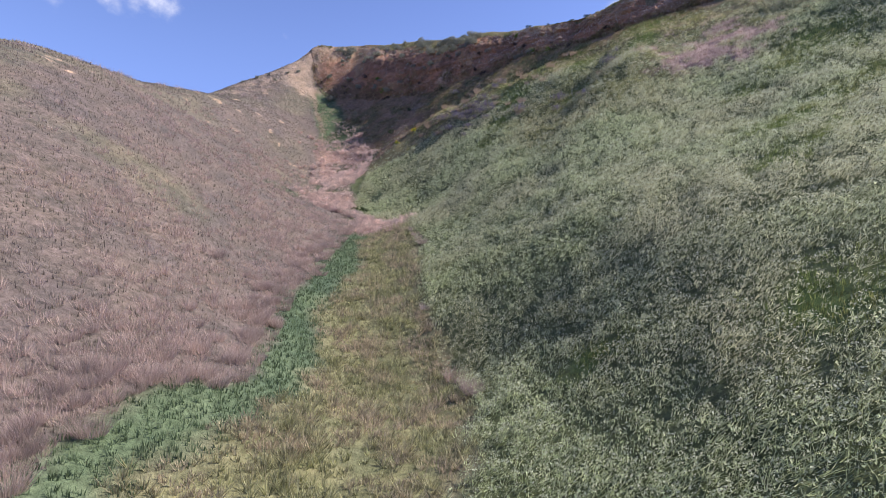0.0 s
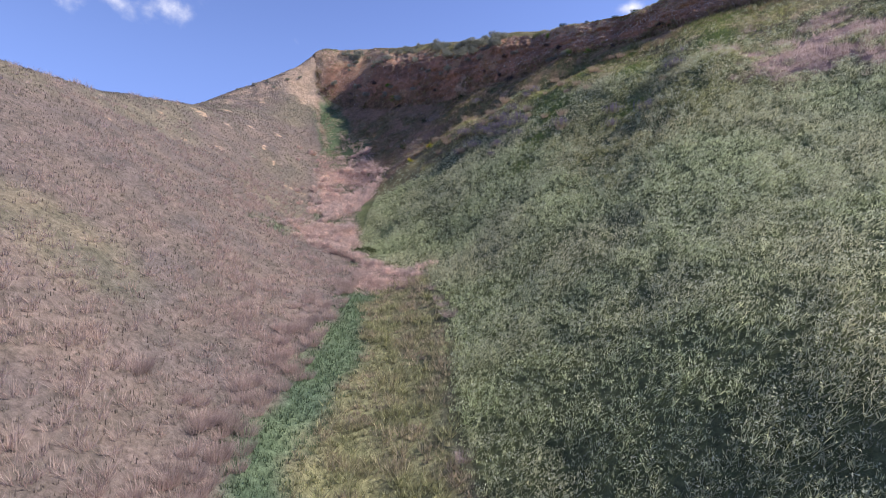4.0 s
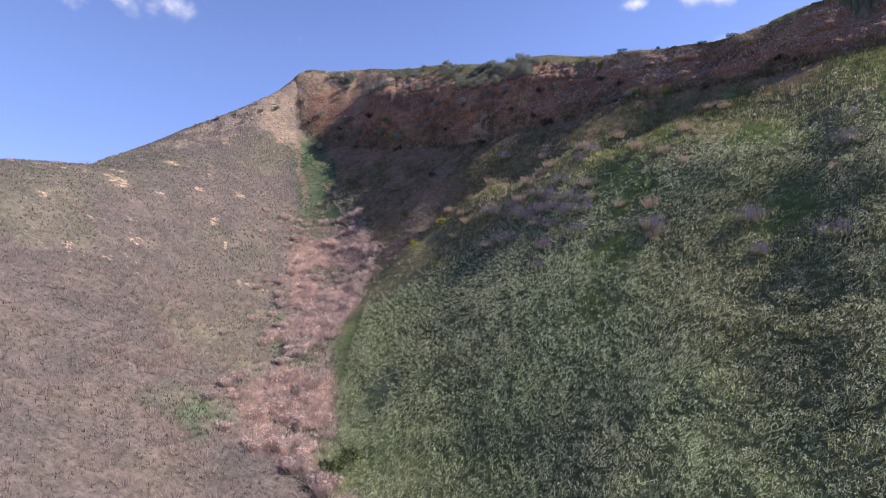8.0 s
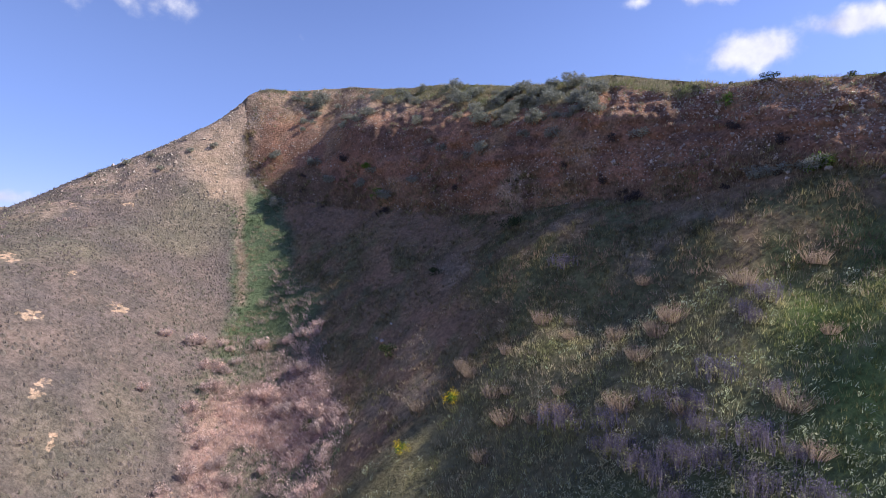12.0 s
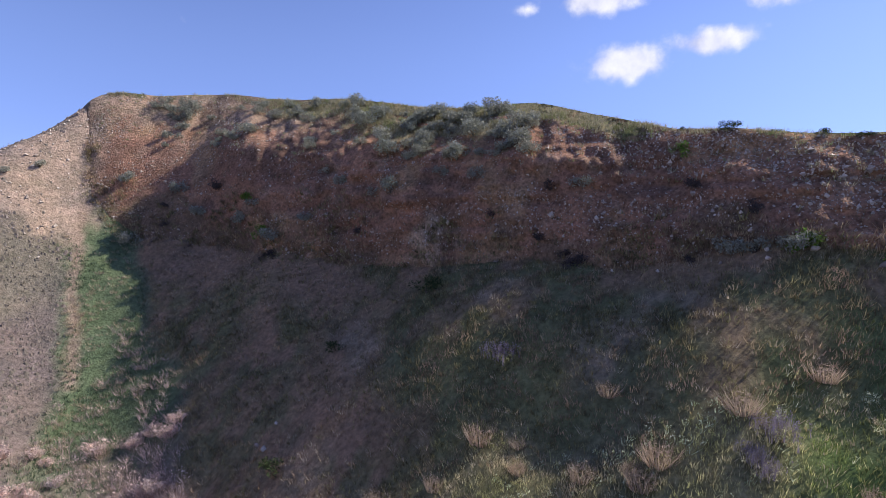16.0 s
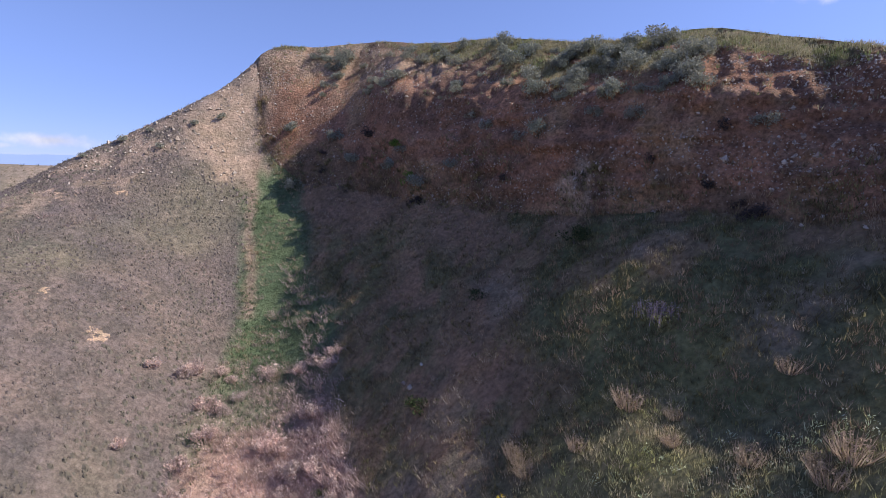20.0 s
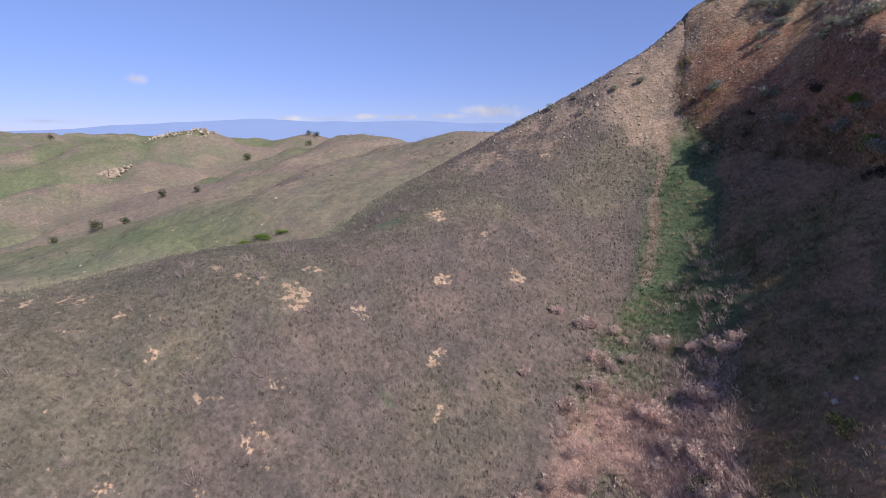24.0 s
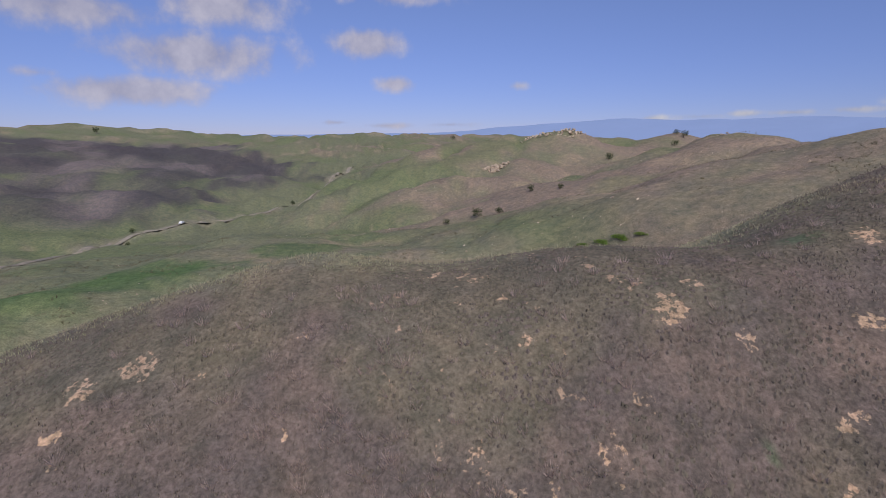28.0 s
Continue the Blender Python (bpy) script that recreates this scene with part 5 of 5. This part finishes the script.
while len(in_gully) < 200:
    y_ = rng.uniform(39, 72)
    edge_ = float(np.interp(y_, LEFT_Y, BED_LEFT))
    in_gully.append((edge_ - abs(rng.normal(0, 1.2)) + 0.4 if rng.random() < 0.2 else rng.uniform(edge_ + 0.5, float(np.interp(y_, RIGHT_Y, BED_RIGHT)) - 0.3), y_))
while len(beside) < 120:
    y_ = rng.uniform(9, 41)
    beside.append((float(np.interp(y_, LEFT_Y, BED_LEFT)) - abs(rng.normal(0, 1.3)) + 0.3, y_))
in_gully += [(-3, 40.6), (-2.2, 40.3), (-4, 40.9)]
beside += [(-6.8, 23), (-6.6, 28), (-1.5, 33.7), (-1.2, 32.6), (1.0, 16.9), (0.9, 17.6), (-0.8, 24), (-1.8, 34.5), (-2.1, 36.1), (0.4, 18.9)]
for k in range(3):
    stand(plumes[k], at_ground(in_gully[k::3], 0.0), [0.9, 1.2, 0.75, 1.3, 1.0], used)
    stand(feathers[k], at_ground(beside[k::3], 0.0), [0.65, 0.85, 0.6, 0.95, 0.75], used)


# ---- stones ----
def boulder_points(n, rough_):
    d = rng.normal(0, 1, (n, 3))
    d /= np.linalg.norm(d, axis=1)[:, None]
    return d * rng.uniform(1 - rough_, 1, (n, 1)) * np.array((1.0, 0.8, 0.65))


def boulder_mesh(name, n=16, rough_=0.25, mat=None):
    bm = bmesh.new()
    for q in boulder_points(n, rough_):
        bm.verts.new(q)
    hull = bmesh.ops.convex_hull(bm, input=bm.verts)
    bmesh.ops.delete(bm, geom=[g for g in hull["geom_interior"] if isinstance(g, bmesh.types.BMVert)], context="VERTS")
    bmesh.ops.bevel(bm, geom=list(bm.edges), offset=0.06, segments=1, affect="EDGES")
    me = bpy.data.meshes.new(name)
    bm.to_mesh(me)
    bm.free()
    me.materials.append(mat or stone_mat)
    return me


stone_meshes = [boulder_mesh("stone") for _ in range(4)]
STONES = [(10.2, 61.9, 0.22), (11.7, 61.1, 0.2), (9.1, 62.4, 0.14), (9.3, 62.7, 0.13), (12.4, 60.4, 0.15), (8.2, 63.4, 0.12), (7, 65, 0.12), (13.3, 60, 0.16), (-6.9, 68.6, 0.2),
          (-7.2, 68.9, 0.15), (-6.5, 69.2, 0.13), (-19, 84.9, 0.14), (-21.5, 85.6, 0.15), (-23, 85, 0.18), (-25, 84.4, 0.16), (-26.6, 83.4, 0.2), (-28, 82.3, 0.14),
          (11.4, 60.6, 0.3), (6, 66.4, 0.12), (10.7, 62.6, 0.13)]
for k, ((x_, y_, z_), s_) in enumerate(zip(at_ground([q[:2] for q in STONES], 0.0), [q[2] for q in STONES])):
    ob = tagged(new("stone", stone_meshes[k % 4]), "pale rounded stone lying on red earth", "stone", "loose pale stones")
    ob.matrix_basis = pose(x_, y_, z_ + s_ * 0.2, rng.uniform(0, 40), rng.uniform(0, 40), rng.uniform(0, 360)) @ Matrix.Scale(s_, 4)


def outcrop(x, y, wide, tall, n, label):
    top_ = tagged(new("rock_outcrop"), label, "rocks", "rock outcrops on the hills")
    top_.matrix_basis = pose(x, y, float(ground_z(np.array([x]), np.array([y]))[0]))
    meshes = [boulder_mesh("boulder", 18, 0.3, rock_mat) for _ in range(4)]
    for k in range(n):
        ob = new("boulder", meshes[k % 4])
        ob.parent = top_
        a, r = rng.uniform(0, 6.283), math.sqrt(rng.random())
        bx, by = math.cos(a) * r * wide * 0.35, math.sin(a) * r * wide * 0.5
        s_ = tall * rng.uniform(0.25, 0.55) * (1.2 - 0.6 * r)
        bz = float(ground_z(np.array([x + bx]), np.array([y + by]))[0]) - top_.matrix_basis.translation.z
        ob.matrix_basis = pose(bx, by, bz + s_ * 0.3, rng.uniform(-25, 25), rng.uniform(-25, 25), rng.uniform(0, 360)) @ Matrix.Diagonal((s_, s_, s_ * rng.uniform(0.8, 1.5), 1))


outcrop(-345, 122, 17, 4.2, 60, "pale tan rock outcrop on a grassy knoll")
outcrop(-398, 160, 26, 3.2, 40, "band of tan rocks along a hilltop")
outcrop(-388, 180, 34, 3.6, 56, "band of tan rocks along a hilltop")
outcrop(-396, 200, 16, 3.5, 16, "band of tan rocks along a hilltop")
outcrop(-218, 193, 10, 2, 14, "low stones on a grassy hilltop")


# ---- trees and thickets far off ----
def tree(tall, wide, label):
    top_ = tagged(new("tree"), label, "tree", "scattered trees on the hills")
    trunk = []
    rings = [np.array([(math.cos(k * 1.0472) * r, math.sin(k * 1.0472) * r, z) for k in range(6)]) for r, z in ((0.09 * tall * 0.5, -0.3), (0.06 * tall * 0.5, tall * 0.3), (0.02 * tall, tall * 0.7))]
    for a, b in zip(rings, rings[1:]):
        for k in range(6):
            l = (k + 1) % 6
            trunk += [a[k], a[l], b[l], a[k], b[l], b[k]]
    part("trunk", np.array(trunk), wood_mat, top_)
    part("crown", crown(900, tall, wide, 0.16 * tall / 3, 0.25, 9), tree_mat, top_)
    return top_


oak = tree(3.6, 2.3, "small dark round-crowned tree on a grassy hill")
TREES = [(-210, 86), (-204, 93), (-219, 109), (-209, 118), (-340, 195), (-966, 181), (-1060, -451), (-285, -73.5), (-372, -9), (-190, 84), (-375, 265), (-360, 250), (-390, 268), (-215, 74), (-262, -66)]
stand(oak, at_ground(TREES, 0.1), [1.1, 0.8, 0.9, 0.7, 1.5, 2.4, 3.0, 0.8, 0.9, 0.6, 1.4, 1.2, 1.3, 0.7, 0.7], used)
thicket = bush("thicket", 1.4, 2.2, 0.12, bright_mat, 1600, "low bright green thicket in a hollow behind the crest", "shrub", "thickets in the hollow")
stand(thicket, at_ground([(-91, 85), (-93, 82.5), (-89.5, 87.5), (-87.5, 90)]), [0.75, 0.6], used)

# ---- the track and the parked car ----
rp = np.array(ROAD, float)
rs = np.r_[0, np.cumsum(np.hypot(*np.diff(rp, axis=0).T))]
rt = np.linspace(0, rs[-1], 260)
rx, ry = np.interp(rt, rs, rp[:, 0]), np.interp(rt, rs, rp[:, 1])
for _ in range(30):
    rx[1:-1], ry[1:-1] = (rx[:-2] + rx[2:]) / 2, (ry[:-2] + ry[2:]) / 2
tx, ty = np.gradient(rx), np.gradient(ry)
tl = np.hypot(tx, ty)
across = np.linspace(-1.7, 1.7, 5)
RX, RY = rx[:, None] - (ty / tl)[:, None] * across, ry[:, None] + (tx / tl)[:, None] * across
rz = ground_z(rx, ry)
for _ in range(6):
    rz[1:-1] = (rz[:-2] + 2 * rz[1:-1] + rz[2:]) / 4
RZ = np.maximum(rz[:, None] + 0.16 - 0.03 * np.abs(across), ground_z(RX, RY) + 0.1)
road_mesh = mesh_from("road", np.stack([RX, RY, RZ], -1).reshape(-1, 3), grid_faces(260, 5), [road_mat])
paint(road_mesh, np.array((0.31, 0.275, 0.225)) * (0.85 + 0.3 * fbm(RX.ravel(), RY.ravel(), 12, 131, 3))[:, None])
tagged(new("road", road_mesh), "pale dirt track winding along the valley floor", "road", kind="structure")


def solid(name, outline, half, mat, parent, inset=0.0, label=""):
    """A side outline (x, z) drawn out across the car's width, narrower by inset towards its top."""
    n = len(outline)
    top_z, low_z = max(q[1] for q in outline), min(q[1] for q in outline)
    w = [half - inset * (q[1] - low_z) / (top_z - low_z + 1e-6) for q in outline]
    bm = bmesh.new()
    l = [bm.verts.new((q[0], -w[k], q[1])) for k, q in enumerate(outline)]
    r = [bm.verts.new((q[0], w[k], q[1])) for k, q in enumerate(outline)]
    bm.faces.new(l[::-1])
    bm.faces.new(r)
    for k in range(n):
        bm.faces.new((l[k], l[(k + 1) % n], r[(k + 1) % n], r[k]))
    bmesh.ops.recalc_face_normals(bm, faces=bm.faces)
    bmesh.ops.bevel(bm, geom=list(bm.edges), offset=0.035, segments=2, affect="EDGES")
    me = bpy.data.meshes.new(name)
    bm.to_mesh(me)
    bm.free()
    me.materials.append(mat)
    ob = new(name, me)
    ob.parent = parent
    if label:
        ob["label"] = label
    return ob


def round_part(name, radius, width, mat, parent, place):
    bm = bmesh.new()
    bmesh.ops.create_cone(bm, cap_ends=True, segments=20, radius1=radius, radius2=radius, depth=width)
    bmesh.ops.bevel(bm, geom=list(bm.edges), offset=0.02, segments=1, affect="EDGES")
    me = bpy.data.meshes.new(name)
    bm.to_mesh(me)
    bm.free()
    me.materials.append(mat)
    ob = new(name, me)
    ob.parent = parent
    ob.matrix_basis = pose(*place, 90, 0, 0)
    return ob


car = tagged(new("car"), "white car parked on the dirt track", "car")
k_ = int(np.argmin(np.hypot(rx + 308, ry + 58)))
car.matrix_basis = pose(float(rx[k_]), float(ry[k_]) + 0.8, float(RZ[k_, 2]), 0, 0, math.degrees(math.atan2(ty[k_], tx[k_])) + 25)
solid("body", [(-2.2, 0.35), (2.2, 0.35), (2.28, 0.62), (2.1, 0.86), (1.2, 0.98), (-1.6, 1.0), (-2.25, 0.92)], 0.9, car_paint, car, 0.06)
cabin = solid("cabin", [(-1.9, 0.95), (1.15, 0.95), (0.45, 1.48), (-1.35, 1.5)], 0.8, car_paint, car, 0.14)
for side in (-1, 1):
    g = solid("side_window", [(-1.5, 1.02), (0.75, 1.02), (0.3, 1.38), (-1.2, 1.4)], 0.02, car_glass, cabin, 0.0)
    g.matrix_basis = pose(0, side * 0.765, 0, side * 9, 0, 0) @ pose(0, 0, 0)
g = solid("windscreen", [(0.56, 1.44), (0.5, 1.42), (1.12, 0.98), (1.2, 1.0)], 0.62, car_glass, cabin, 0.0)
for x_ in (-1.35, 1.4):
    for side in (-1, 1):
        wheel = new("wheel")
        wheel.parent = car
        wheel.matrix_basis = pose(x_, side * 0.82, 0.33)
        round_part("tyre", 0.33, 0.2, car_tyre, wheel, (0, 0, 0))
        round_part("rim", 0.2, 0.22, car_metal, wheel, (0, 0, 0))
for side in (-1, 1):
    round_part("headlight", 0.12, 0.3, car_light, car, (2.1, side * 0.6, 0.68))

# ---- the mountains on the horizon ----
# Air haze is painted on: blue base colour plus emission, though nothing here shines.
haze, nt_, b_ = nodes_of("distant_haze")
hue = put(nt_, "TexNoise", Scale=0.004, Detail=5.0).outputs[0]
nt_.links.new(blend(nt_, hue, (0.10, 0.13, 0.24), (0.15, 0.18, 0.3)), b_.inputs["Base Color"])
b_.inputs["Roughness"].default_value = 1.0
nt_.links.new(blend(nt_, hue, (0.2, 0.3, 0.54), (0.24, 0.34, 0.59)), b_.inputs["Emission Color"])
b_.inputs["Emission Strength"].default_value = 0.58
ba_ = np.radians(np.linspace(-150, 60, 220))
rows_ = np.linspace(0, 1, 14)
rise_ = (70 + 110 * smooth(-98, -60, np.degrees(ba_))) + 75 * fbm(ba_ * 30, ba_ * 0, 6.0, 141, 5)
R_ = 4050 + 320 * rows_[None, :] + 60 * (fbm(ba_[:, None] * 400 + rows_ * 0, rows_[None, :] * 60 + ba_[:, None] * 0, 9.0, 143, 3) - 0.5)
MX, MY = np.sin(ba_)[:, None] * R_, np.cos(ba_)[:, None] * R_
MZ = -40 + (rise_[:, None]) * rows_[None, :] ** 0.8
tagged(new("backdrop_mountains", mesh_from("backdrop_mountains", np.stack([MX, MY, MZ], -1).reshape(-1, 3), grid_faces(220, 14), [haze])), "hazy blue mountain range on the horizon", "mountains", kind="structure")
